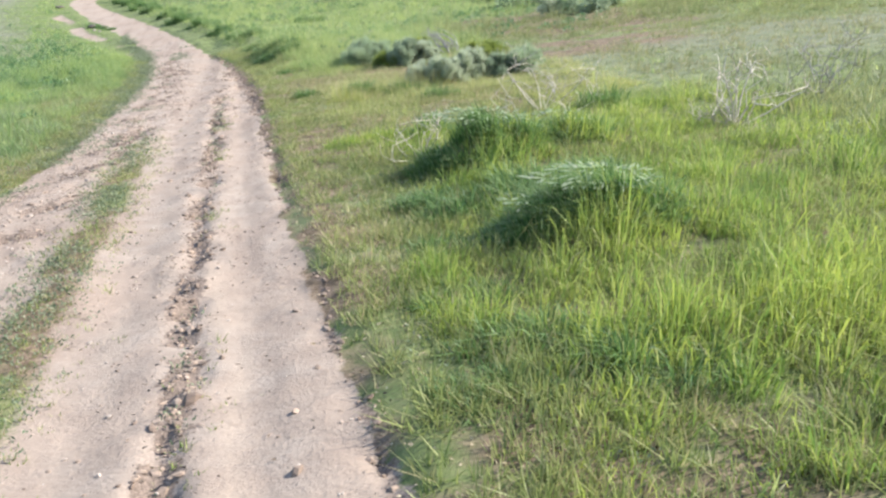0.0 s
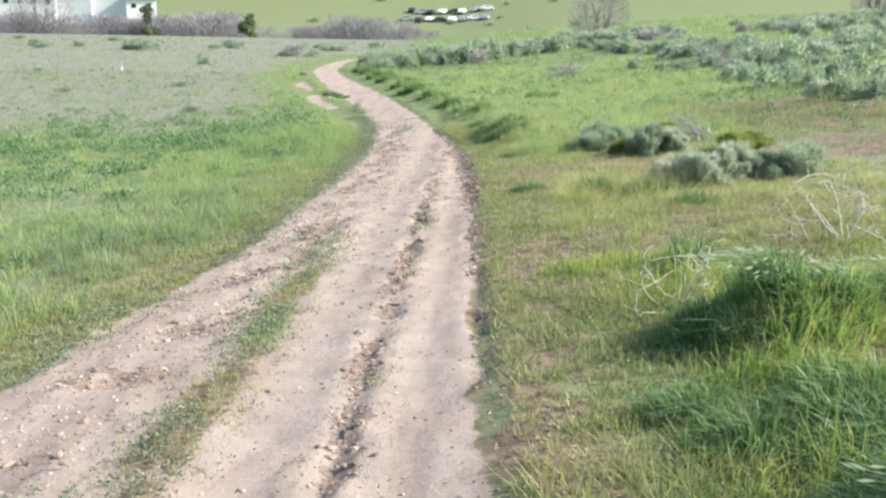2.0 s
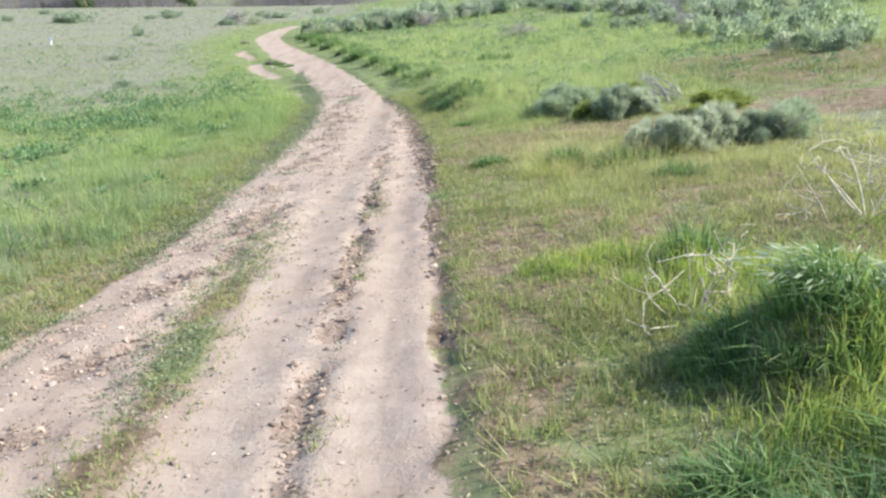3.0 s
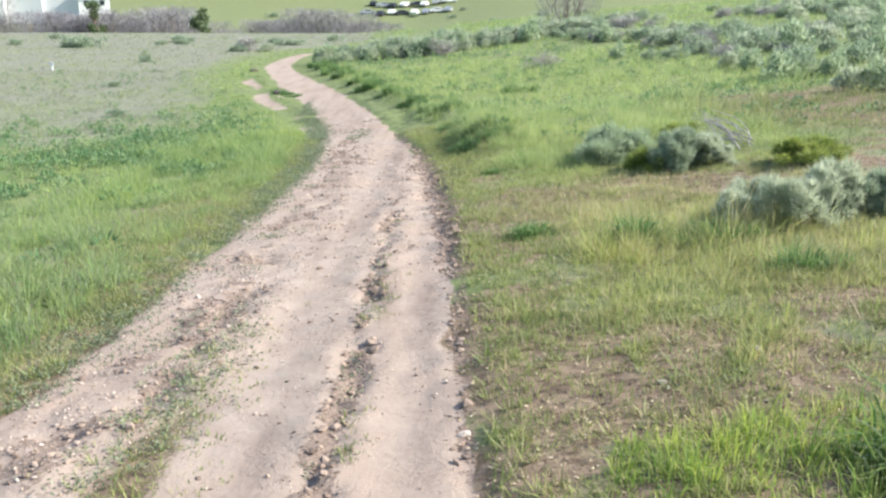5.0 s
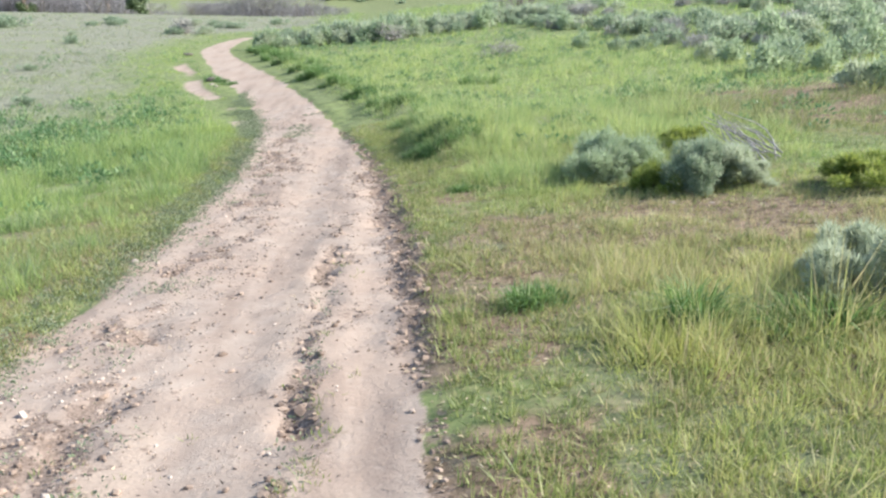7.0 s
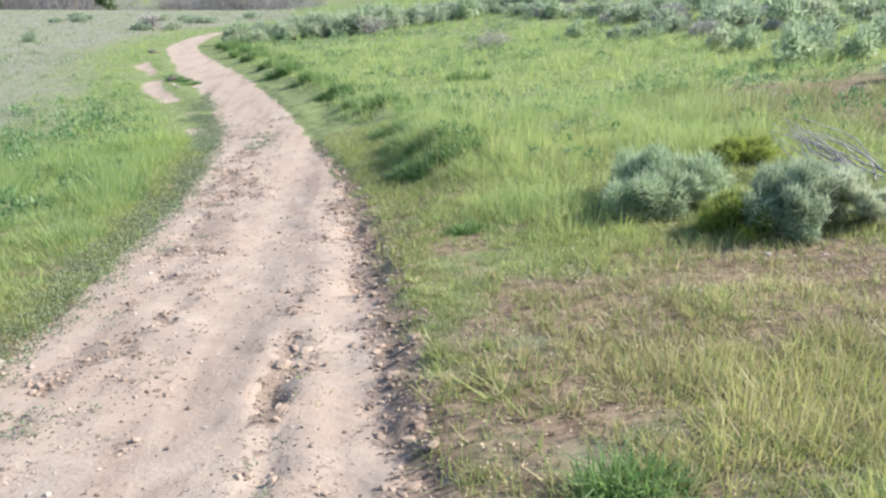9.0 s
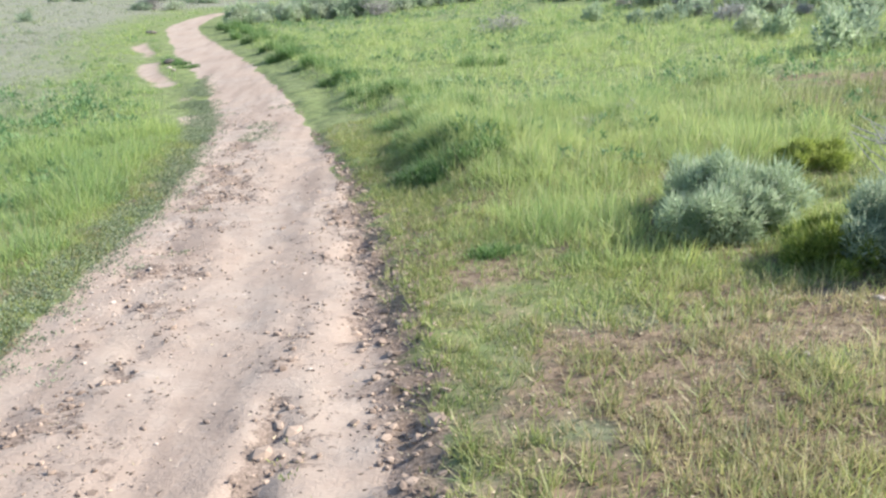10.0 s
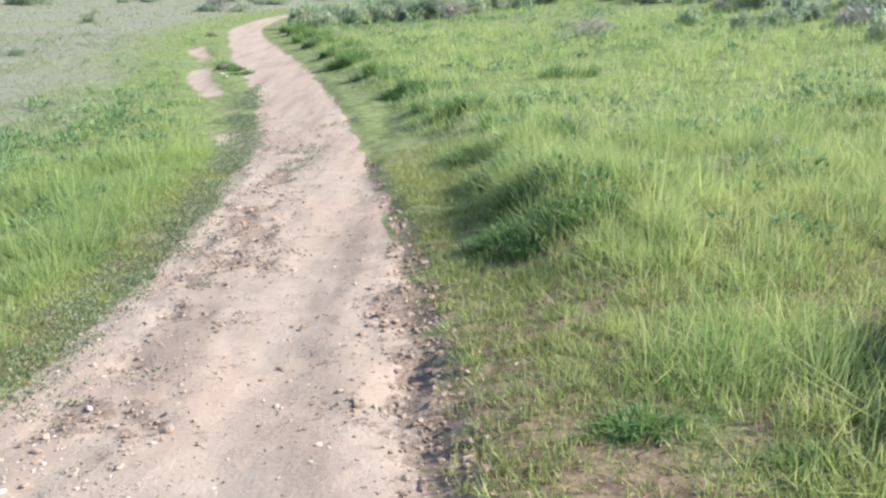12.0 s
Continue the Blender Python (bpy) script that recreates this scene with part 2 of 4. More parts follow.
def leaf_material(name, dark, light, dry, through_light=0.35, patch=0.9, rough=0.5, deep=None):
    """Leaves and blades: tone red = dryness, green = height along the blade, blue = lushness and painted shade."""
    m, n, l, bsdf = material(name)
    at = n.new("ShaderNodeVertexColor")
    at.layer_name = "tone"
    sep = n.new("ShaderNodeSeparateColor")
    l.new(at.outputs["Color"], sep.inputs[0])
    geo = n.new("ShaderNodeNewGeometry")
    isl = geo.outputs["Random Per Island"]
    place = noise_node(n, l, patch, 3, 0.6, geo.outputs["Position"])
    base = mix(n, l, span(n, l, maths(n, l, "ADD", maths(n, l, "MULTIPLY", isl, 0.5), maths(n, l, "MULTIPLY", place, 0.8)), 0.35, 0.95), dark, light)
    base = mix(n, l, maths(n, l, "MULTIPLY", sep.outputs[2], 0.75), base, deep or tuple(v * 0.65 for v in dark))
    dryness = maths(n, l, "ADD", maths(n, l, "MULTIPLY", sep.outputs[0], 0.75), maths(n, l, "MULTIPLY", span(n, l, isl, 0.8, 1.0), 0.55))
    base = mix(n, l, span(n, l, dryness, 0.1, 1.0), base, dry)
    base = mix(n, l, span(n, l, sep.outputs[1], 0.6, 1.0, 0, 0.25), base, dry)
    l.new(base, bsdf.inputs["Base Color"])
    bsdf.inputs["Roughness"].default_value = rough
    bsdf.inputs["Specular IOR Level"].default_value = 0.35
    tr = n.new("ShaderNodeBsdfTranslucent")
    l.new(base, tr.inputs["Color"])
    ms = n.new("ShaderNodeMixShader")
    ms.inputs[0].default_value = through_light
    l.new(bsdf.outputs[0], ms.inputs[1])
    l.new(tr.outputs[0], ms.inputs[2])
    l.new(ms.outputs[0], n["Material Output"].inputs["Surface"])
    return m


def rough_material(name, a, b, scale=14, detail_scale=70, rough=0.85, depth=0.006, metal=0.0):
    m, n, l, bsdf = material(name)
    co = n.new("ShaderNodeTexCoord").outputs["Object"]
    n1, n2 = noise_node(n, l, scale, 4, 0.6, co), noise_node(n, l, detail_scale, 4, 0.7, co)
    col = mix(n, l, span(n, l, n1, 0.3, 0.7), a, b)
    info = n.new("ShaderNodeObjectInfo")
    col = mix(n, l, span(n, l, info.outputs["Random"], 0, 1, 0, 0.3), col, tuple(v * 0.7 for v in a))
    col = mix(n, l, span(n, l, n2, 0.5, 0.75, 0, 0.5), col, tuple(v * 0.55 for v in a))
    l.new(col, bsdf.inputs["Base Color"])
    bsdf.inputs["Roughness"].default_value, bsdf.inputs["Metallic"].default_value = rough, metal
    bumped(n, l, bsdf, n2, depth)
    return m


def stone_stuff_material(name, a, b):
    m, n, l, bsdf = material(name)
    geo = n.new("ShaderNodeNewGeometry")
    col = mix(n, l, geo.outputs["Random Per Island"], a, b)
    col = mix(n, l, span(n, l, noise_node(n, l, 150, 3, 0.7, geo.outputs["Position"]), 0.5, 0.7, 0, 0.5), col, tuple(v * 0.5 for v in a))
    l.new(col, bsdf.inputs["Base Color"])
    bsdf.inputs["Roughness"].default_value = 0.9
    return m


GROUND = ground_material()
GRASS = leaf_material("meadow_grass", (0.20, 0.315, 0.11), (0.45, 0.53, 0.17), (0.315, 0.315, 0.25), 0.5, deep=(0.105, 0.23, 0.105))
# Its deep tone is extra dark: it holds painted shade between the mounds.
YELLOW_GRASS = leaf_material("yellow_green_grass", (0.175, 0.29, 0.062), (0.47, 0.53, 0.108), (0.46, 0.43, 0.25), 0.5, patch=1.6, deep=(0.065, 0.16, 0.045))
SLOPE_GRASS = leaf_material("slope_grass", (0.235, 0.345, 0.12), (0.49, 0.545, 0.20), (0.50, 0.47, 0.33), 0.5, patch=1.2, deep=(0.14, 0.29, 0.11))
UPPER_GRASS = leaf_material("thin_slope_grass", (0.24, 0.315, 0.095), (0.54, 0.56, 0.175), (0.55, 0.46, 0.29), 0.5, patch=1.8, deep=(0.13, 0.245, 0.085))
OLIVE_GRASS = leaf_material("olive_grass", (0.15, 0.19, 0.075), (0.34, 0.36, 0.14), (0.38, 0.33, 0.21), 0.45, patch=1.4, deep=(0.09, 0.15, 0.06))
TURF = leaf_material("short_turf", (0.175, 0.24, 0.08), (0.39, 0.43, 0.145), (0.43, 0.34, 0.22), 0.4, patch=2.0)
WEED = leaf_material("low_weeds", (0.115, 0.165, 0.09), (0.235, 0.29, 0.17), (0.36, 0.35, 0.24), 0.3)
# Deep tussock green with the shade of bank and mound sides put in.
SHADED_TUSSOCK = leaf_material("shaded_green_tussock", (0.075, 0.165, 0.055), (0.23, 0.37, 0.11), (0.36, 0.39, 0.25), 0.38, patch=4.0)
LUSH_WEED = leaf_material("lush_weeds", (0.085, 0.185, 0.08), (0.22, 0.345, 0.145), (0.36, 0.37, 0.26), 0.35)
TUSSOCK = leaf_material("tussock_leaves", (0.085, 0.18, 0.055), (0.22, 0.35, 0.10), (0.40, 0.42, 0.27), 0.42, patch=3.0)
LIME = leaf_material("yellow_green_leaves", (0.12, 0.19, 0.04), (0.36, 0.42, 0.09), (0.46, 0.46, 0.2), 0.45)
PALE_SAGE = leaf_material("pale_sage_leaves", (0.37, 0.43, 0.295), (0.54, 0.59, 0.435), (0.58, 0.59, 0.46), 0.58, patch=4.0, rough=0.8)
SAGE = leaf_material("sage_leaves", (0.285, 0.37, 0.225), (0.45, 0.54, 0.345), (0.52, 0.54, 0.42), 0.52, patch=3.0, rough=0.8)
SAGE_DARK = leaf_material("dark_sage_leaves", (0.225, 0.30, 0.20), (0.39, 0.47, 0.32), (0.46, 0.47, 0.35), 0.48, patch=3.0, rough=0.8)
TREE_LEAF = leaf_material("tree_leaves", (0.11, 0.16, 0.075), (0.20, 0.26, 0.13), (0.22, 0.25, 0.13), 0.4)
# Grey of bare twigs with the bluish haze of distance mixed in.
HAZED_TWIG = leaf_material("hazed_bare_twigs", (0.20, 0.19, 0.20), (0.34, 0.325, 0.335), (0.36, 0.345, 0.34), 0.0, rough=0.9)
BARE_PALE = leaf_material("pale_bare_twigs", (0.33, 0.32, 0.29), (0.48, 0.46, 0.42), (0.5, 0.48, 0.42), 0.1, rough=0.9)
DEAD_WOOD = rough_material("weathered_dead_wood", (0.50, 0.44, 0.36), (0.66, 0.60, 0.51), 12, 90)
GREY_WOOD = rough_material("grey_dead_wood", (0.26, 0.24, 0.23), (0.48, 0.45, 0.42), 12, 90)
BARK = rough_material("brown_bark", (0.13, 0.10, 0.075), (0.22, 0.17, 0.13), 14, 80)
STONE = rough_material("pale_stone", (0.31, 0.26, 0.22), (0.43, 0.37, 0.32), 20, 120)
DARK_ROCK = rough_material("dark_rock", (0.075, 0.065, 0.055), (0.16, 0.14, 0.115), 6, 40, depth=0.02)
PEBBLE = stone_stuff_material("pebbles", (0.29, 0.22, 0.175), (0.56, 0.48, 0.41))
CLOD = stone_stuff_material("soil_clods", (0.165, 0.118, 0.09), (0.38, 0.29, 0.225))
LITTER_DARK = stone_stuff_material("dark_litter", (0.07, 0.052, 0.04), (0.26, 0.195, 0.15))
LITTER_PALE = stone_stuff_material("straw_litter", (0.33, 0.26, 0.17), (0.52, 0.45, 0.32))
WHITE_PAINT = rough_material("white_paint", (0.74, 0.74, 0.72), (0.82, 0.82, 0.80), 3, 20, 0.6, 0.002)
TEAL_ROOF = rough_material("teal_metal_roof", (0.05, 0.22, 0.20), (0.08, 0.30, 0.27), 2, 12, 0.45, 0.002)
DARK_GLASS = rough_material("dark_window_glass", (0.03, 0.035, 0.04), (0.05, 0.055, 0.06), 1, 4, 0.1, 0.0)
CAR_SILVER = rough_material("silver_car_paint", (0.45, 0.47, 0.50), (0.5, 0.52, 0.55), 2, 9, 0.3, 0.0, 0.5)
CAR_DARK = rough_material("dark_car_paint", (0.03, 0.035, 0.045), (0.05, 0.055, 0.07), 2, 9, 0.3, 0.0)
RUBBER = rough_material("tyre_rubber", (0.02, 0.02, 0.02), (0.04, 0.04, 0.04), 8, 30, 0.8)


# ---- mesh helpers ----
def np_mesh(name, verts, faces, mat, tone=None, smooth=False):
    """One mesh from arrays of vertices and of triangles or quads."""
    verts, faces = np.asarray(verts, np.float32), np.asarray(faces, np.int32)
    k = faces.shape[1]
    me = bpy.data.meshes.new(name)
    me.vertices.add(len(verts))
    me.vertices.foreach_set("co", verts.ravel())
    me.loops.add(faces.size)
    me.loops.foreach_set("vertex_index", faces.ravel())
    me.polygons.add(len(faces))
    me.polygons.foreach_set("loop_start", np.arange(0, faces.size, k, dtype=np.int32))
    me.polygons.foreach_set("loop_total", np.full(len(faces), k, np.int32))
    me.polygons.foreach_set("use_smooth", np.full(len(faces), smooth))
    me.update(calc_edges=True)
    if tone is not None:
        key, values = tone
        a = me.color_attributes.new(key, "FLOAT_COLOR", "POINT")
        a.data.foreach_set("color", np.asarray(values, np.float32).ravel())
    me.materials.append(mat)
    return me


def part(name, data, parent, label=""):
    ob = new(name, data)
    ob.parent = parent
    return tagged(ob, label) if label else ob


def bm_mesh(name, bm, mat, smooth=False):
    me = bpy.data.meshes.new(name)
    for f in bm.faces:
        f.smooth = smooth
    bm.to_mesh(me)
    bm.free()
    me.materials.append(mat)
    return me


def root(name, x, y, label, category, group="", z=None, turn=0.0, size=1.0):
    ob = new(name)
    ob.matrix_basis = pose(x, y, gz(x, y) if z is None else z, 0, 0, turn) @ Matrix.Scale(size, 4)
    return tagged(ob, label, category, group)


def blades(p, h, w, lean, face, bend, dry, lush, segs=2):
    """Grass blades from their feet: height, width, lean (share of height), facing and bending directions."""
    n = len(p)
    side = np.stack([np.cos(face), np.sin(face), np.zeros(n)], 1) * (w / 2)[:, None]
    out = np.stack([np.cos(bend), np.sin(bend), np.zeros(n)], 1) * (h * lean)[:, None]
    up = np.zeros((n, 3))
    up[:, 2] = h
    tip = p + out + up * (1 - 0.35 * np.minimum(lean, 1.2))[:, None]
    if segs == 1:
        v = np.stack([p - side, p + side, tip], 1)
        hh = np.array([0, 0, 1.0])
        f = np.array([[0, 1, 2]])
    else:
        mid = p + out * 0.32 + up * 0.58
        v = np.stack([p - side, p + side, mid - side * 0.8, mid + side * 0.8, tip], 1)
        hh = np.array([0, 0, 0.58, 0.58, 1.0])
        f = np.array([[0, 1, 3], [0, 3, 2], [2, 3, 4]])
    k = v.shape[1]
    faces = (f[None] + (np.arange(n) * k)[:, None, None]).reshape(-1, 3)
    tone = np.ones((n, k, 4))
    tone[:, :, 0] = dry[:, None]
    tone[:, :, 1] = hh[None]
    tone[:, :, 2] = lush[:, None]
    return v.reshape(-1, 3), faces, tone.reshape(-1, 4)


def leaves(p, d, length, w, dry, lush):
    """Small folded leaves at p that point along d: two triangles each."""
    n = len(p)
    d = d / np.linalg.norm(d, axis=1)[:, None]
    s = np.cross(d, rng.normal(size=(n, 3)))
    s /= np.linalg.norm(s, axis=1)[:, None] + 1e-9
    mid = p + d * (length * 0.5)[:, None]
    v = np.stack([p, mid - s * w[:, None], p + d * length[:, None], mid + s * w[:, None]], 1)
    faces = (np.array([[0, 1, 2], [0, 2, 3]])[None] + (np.arange(n) * 4)[:, None, None]).reshape(-1, 3)
    tone = np.ones((n, 4, 4))
    tone[:, :, 0] = dry[:, None]
    tone[:, :, 1] = np.array([0, 0.4, 0.8, 0.4])[None]
    tone[:, :, 2] = lush[:, None]
    return v.reshape(-1, 3), faces, tone.reshape(-1, 4)


def sprigs(p, d, length, w, dry, lush):
    """Fine pointed leaves at p along d: one triangle each."""
    n = len(p)
    d = d / np.linalg.norm(d, axis=1)[:, None]
    s = np.cross(d, rng.normal(size=(n, 3)))
    s /= np.linalg.norm(s, axis=1)[:, None] + 1e-9
    v = np.stack([p - s * w[:, None], p + s * w[:, None], p + d * length[:, None]], 1)
    tone = np.ones((n, 3, 4))
    tone[:, :, 0] = dry[:, None]
    tone[:, :, 1] = np.array([0, 0, 0.9])[None]
    tone[:, :, 2] = lush[:, None]
    return v.reshape(-1, 3), np.arange(n * 3).reshape(-1, 3), tone.reshape(-1, 4)


def tube(points, radii, sides=5):
    """Vertices and quads of a tapered, bent round stick."""
    points = np.asarray(points, float)
    rings = []
    for i, c in enumerate(points):
        d = points[min(i + 1, len(points) - 1)] - points[max(i - 1, 0)]
        d = d / (np.linalg.norm(d) + 1e-9)
        a = np.cross(d, (0.3, 0.2, 0.93) if abs(d[2]) < 0.9 else (1, 0, 0))
        a /= np.linalg.norm(a)
        b = np.cross(d, a)
        ang = np.arange(sides) * 2 * np.pi / sides
        rings.append(c + radii[i] * (np.cos(ang)[:, None] * a + np.sin(ang)[:, None] * b))
    f = []
    for i in range(len(points) - 1):
        for j in range(sides):
            k = (j + 1) % sides
            f.append((i * sides + j, i * sides + k, (i + 1) * sides + k, (i + 1) * sides + j))
    return np.concatenate(rings), np.array(f)


def joined(pieces):
    vs, fs, o = [], [], 0
    for v, f in pieces:
        vs.append(v)
        fs.append(f + o)
        o += len(v)
    return np.concatenate(vs), np.concatenate(fs)


def bent_line(a, b, sag, n=6):
    t = np.linspace(0, 1, n)[:, None]
    off = rng.normal(size=3) * sag
    return np.asarray(a) * (1 - t) + np.asarray(b) * t + np.sin(t * np.pi) * off + rng.normal(size=(n, 3)) * sag * 0.12 * np.sin(t * np.pi)


# ---- the ground: one sheet to the horizon ----
def spread(stops, steps, out_lo, out_hi, growth):
    """Grid lines: even steps between the stops, then ever wider ones out to both ends."""
    mid = np.concatenate([np.arange(a, b - 0.5 * d, d) for a, b, d in zip(stops[:-1], stops[1:], steps)] + [np.array([stops[-1]])])
    left, right = [], []
    d, v = steps[0], stops[0]
    while v > out_lo:
        d *= growth
        v -= d
        left.append(v)
    d, v = steps[-1], stops[-1]
    while v < out_hi:
        d *= growth
        v += d
        right.append(v)
    return np.concatenate([np.array(left[::-1]), mid, np.array(right)])


gx = spread([-9, -2.5, 0.75, 3.2], [0.15, 0.044, 0.08], -2500, 2500, 1.13)
gy = spread([1.8, 19, 26, 60], [0.065, 0.12, 0.26], -400, 4000, 1.11)
X, Y = np.meshgrid(gx, gy)
xf, yf = X.ravel(), Y.ravel()
nx = len(gx)
ii, jj = np.meshgrid(np.arange(nx - 1), np.arange(len(gy) - 1))
a = (jj * nx + ii).ravel()
cover = np.stack([dirt_mask(xf, yf), churn_mask(xf, yf), dry_mask(xf, yf), np.zeros(len(xf))], 1)
near_soil = ramp(0, 3, yf) * (0.22 + 0.5 * ramp(0.3, 0.65, fbm(xf, yf, 1.9, 115))) * (1 - ramp(13, 30, yf)) * (1 - ramp(2.5, 5, np.abs(xf)))
cover[:, 3] = np.clip(np.maximum(bare_mask(xf, yf), near_soil), 0, 1) * (1 - ramp(60, 80, yf))
far_dry = ramp(90, 140, yf) * 0.1
cover[:, 3] += 0.2 * ramp(110, 180, yf)
cover[:, 2] = cover[:, 2] * (1 - ramp(90, 140, yf)) + far_dry
cover[:, 0] *= 1 - ramp(56, 58, yf)
cover[:, 1] *= 1 - ramp(56, 58, yf)
ground = new("ground", np_mesh("ground", np.stack([xf, yf, height(xf, yf)], 1), np.stack([a, a + 1, a + nx + 1, a + nx], 1), GROUND, ("cover", cover), True))
tagged(ground, "grassy hillside with a pale two-track dirt trail", "ground", kind="structure")


# ---- grass, weeds, pebbles and clods: uncountable cover ----
def scatter(n, x0, x1, y0, y1):
    return rng.uniform(x0, x1, n), rng.uniform(y0, y1, n)


def long_height(x, y):
    """Height of the meadow grass at a place, nought where it is turf or bare."""
    r, l = x - right_edge(y), left_edge(y) - x
    n1, n2 = fbm(x, y, 1.1, 81), fbm(x, y, 0.35, 83)
    right = (0.17 * ramp(0.25, 0.6, r) + 0.83 * ramp(0.5 - 0.3 * (1 - ramp(3.6, 5.0, y)), 1.15 - 0.35 * (1 - ramp(3.6, 5.0, y)), r + 0.7 * (n1 - 0.5))) * (1 - 0.5 * ramp(7.5, 9.0, y) * (1 - ramp(17.0, 19.0, y)))
    right = right + 0.55 * bump(x, y, 1.9, 11.6, 0.9, 0.5) + 0.75 * bump(x, y, 1.35, 16.4, 0.9, 0.55) + 0.35 * bump(x, y, 2.6, 12.0, 0.8, 0.4) + 0.3 * ramp(16.5, 18.5, y) * ramp(0.5, 1.0, r)
    left = ramp(0.15, 0.7, l + 0.4 * (n1 - 0.5)) * (0.85 + 0.3 * ramp(14, 22, y)) * (1 - 0.45 * ramp(22, 34, y + 0.5 * (-x - 5)) * ramp(4, 8, -x))
    h = np.maximum(0.128 * right * (r > 0), 0.135 * left * (l > 0)) * (0.45 + 0.8 * n1 + 0.35 * n2)
    h = h * (1 - 0.62 * bare_mask(x, y)) * (1 - 0.9 * side_patch(x, y))
    h = h * (1 - 0.8 * bump(x, y, 1.45, 4.35, 0.35, 0.3)) * (1 - 0.8 * bump(x, y, 1.4, 6.45, 0.4, 0.3))
    return h


def grass_object(name, label, n, box, width, segs, mat, density, per=11, loose=0.024, hmul=1.0):
    """Grass in small tufts, each with its own height, tint and droop."""
    tx, ty = scatter(n // per, *box)
    keep = rng.random(len(tx)) < density(tx, ty)
    tx, ty = tx[keep], ty[keep]
    patchy = fbm(tx, ty, 2.4, 98, 2) - 0.5
    th = np.exp(rng.normal(0, 0.36, len(tx)) + 1.6 * patchy)
    tdry, tlush, tbend = rng.normal(0, 0.24, len(tx)), rng.normal(0, 0.28, len(tx)) + 1.3 * (fbm(tx, ty, 1.7, 94, 2) - 0.5), rng.uniform(0, 6.28, len(tx))
    i = np.repeat(np.arange(len(tx)), per)
    m = len(i)
    ox, oy = rng.normal(0, loose, m), rng.normal(0, loose, m)
    x, y = tx[i] + ox, ty[i] + oy
    h = long_height(x, y) * hmul
    keep = (h > 0.022) & (path_free(x, y) > 0.3)
    i, x, y, ox, oy, h = i[keep], x[keep], y[keep], ox[keep], oy[keep], h[keep]
    m = len(x)
    h = h * th[i] * rng.uniform(0.5, 1.25, m)
    p = np.stack([x, y, height(x, y) - 0.01], 1)
    # First two bumps: deep green grass with mound shade put into the colour.
    lush = np.clip(1.1 * bump(x, y, 1.4, 5.25, 0.6, 0.7) + 0.7 * bump(x, y, 2.0, 5.5, 0.6, 0.45) + 1.5 * (fbm(x, y, 0.6, 91) - 0.62) + 0.4 * ramp(12, 24, y) * ramp(3, 6, -x) * (1 - ramp(24, 36, y)) + tlush[i], 0, 0.8)
    dry = np.clip(dry_mask(x, y) + tdry[i] + rng.normal(0, 0.1, m), 0, 1)
    bend = np.arctan2(oy + 0.6 * loose * np.sin(tbend[i]), ox + 0.6 * loose * np.cos(tbend[i])) + rng.normal(0, 0.5, m)
    v, f, t = blades(p, h, width * rng.uniform(0.7, 1.3, m), np.abs(rng.normal(0.58, 0.4, m)), rng.uniform(0, 6.28, m), bend, dry, lush, segs)
    return tagged(new(name, np_mesh(name, v, f, mat, ("tone", t))), label, "grass", kind="stuff")


def path_free(x, y):
    return 1 - np.clip(dirt_mask(x, y) * 1.6, 0, 1)


def near_density(x, y):
    clump = (0.5 + 0.7 * ramp(0.3, 0.65, fbm(x, y, 5.0, 97, 2))) * (0.4 + 0.85 * ramp(0.36, 0.6, fbm(x, y, 2.4, 98, 2)))
    return path_free(x, y) * clump * (1 - 0.5 * bare_mask(x, y)) * (1 - 0.25 * ramp(9, 22, y)) * (1 - ramp(3.7, 5.0, x)) * (1 - ramp(4.2, 5.5, -x)) * ramp(1.4, 2.6, y)


def brow(x, y):
    """The upper slope, where the grass is dull and dry."""
    return ramp(3.6, 5.0, x + 0.8 * (fbm(x, y, 0.5, 96) - 0.5)) * ramp(3.5, 5.5, y) * (1 - ramp(21, 24, y))


grass_object("uphill_grass", "long yellow-green spring grass on the slope", 150000, (0.3, 5.0, 1.4, 8.5), 0.0052, 2, YELLOW_GRASS, near_density, hmul=0.86)
grass_object("upper_grass", "thin green and yellow spring grass on the slope", 250000, (0.1, 5.0, 8.5, 16.5), 0.0062, 1, UPPER_GRASS, lambda x, y: near_density(x, y) * (1 - ramp(12.5, 16.5, y)))
grass_object("bank_grass", "dense green spring grass on the uphill bank", 270000, (-0.8, 5.0, 12.5, 22), 0.0066, 1, SLOPE_GRASS, lambda x, y: near_density(x, y) * (x > right_edge(y)) * ramp(12.5, 16.5, y))
grass_object("downhill_grass", "long bright green spring grass beside the trail", 90000, (-5.5, -1.7, 3.5, 12), 0.0062, 2, GRASS, near_density)
grass_object("lower_grass", "long bright green grass down to the field", 150000, (-5.5, -1.6, 12, 24), 0.0078, 1, GRASS, near_density)
grass_object("slope_grass", "green and straw coloured grass on the hillside", 340000, (-6, 15, -12, 40), 0.012, 1, SLOPE_GRASS,
             lambda x, y: path_free(x, y) * (x > right_edge(y)) * np.clip(ramp(17, 22, y) + ramp(3.5, 5, x) + 1 - ramp(0.8, 2.6, y), 0, 1) * (1 - 0.35 * bare_mask(x, y)) * (1 - 0.85 * brow(x, y)), 9, 0.04)
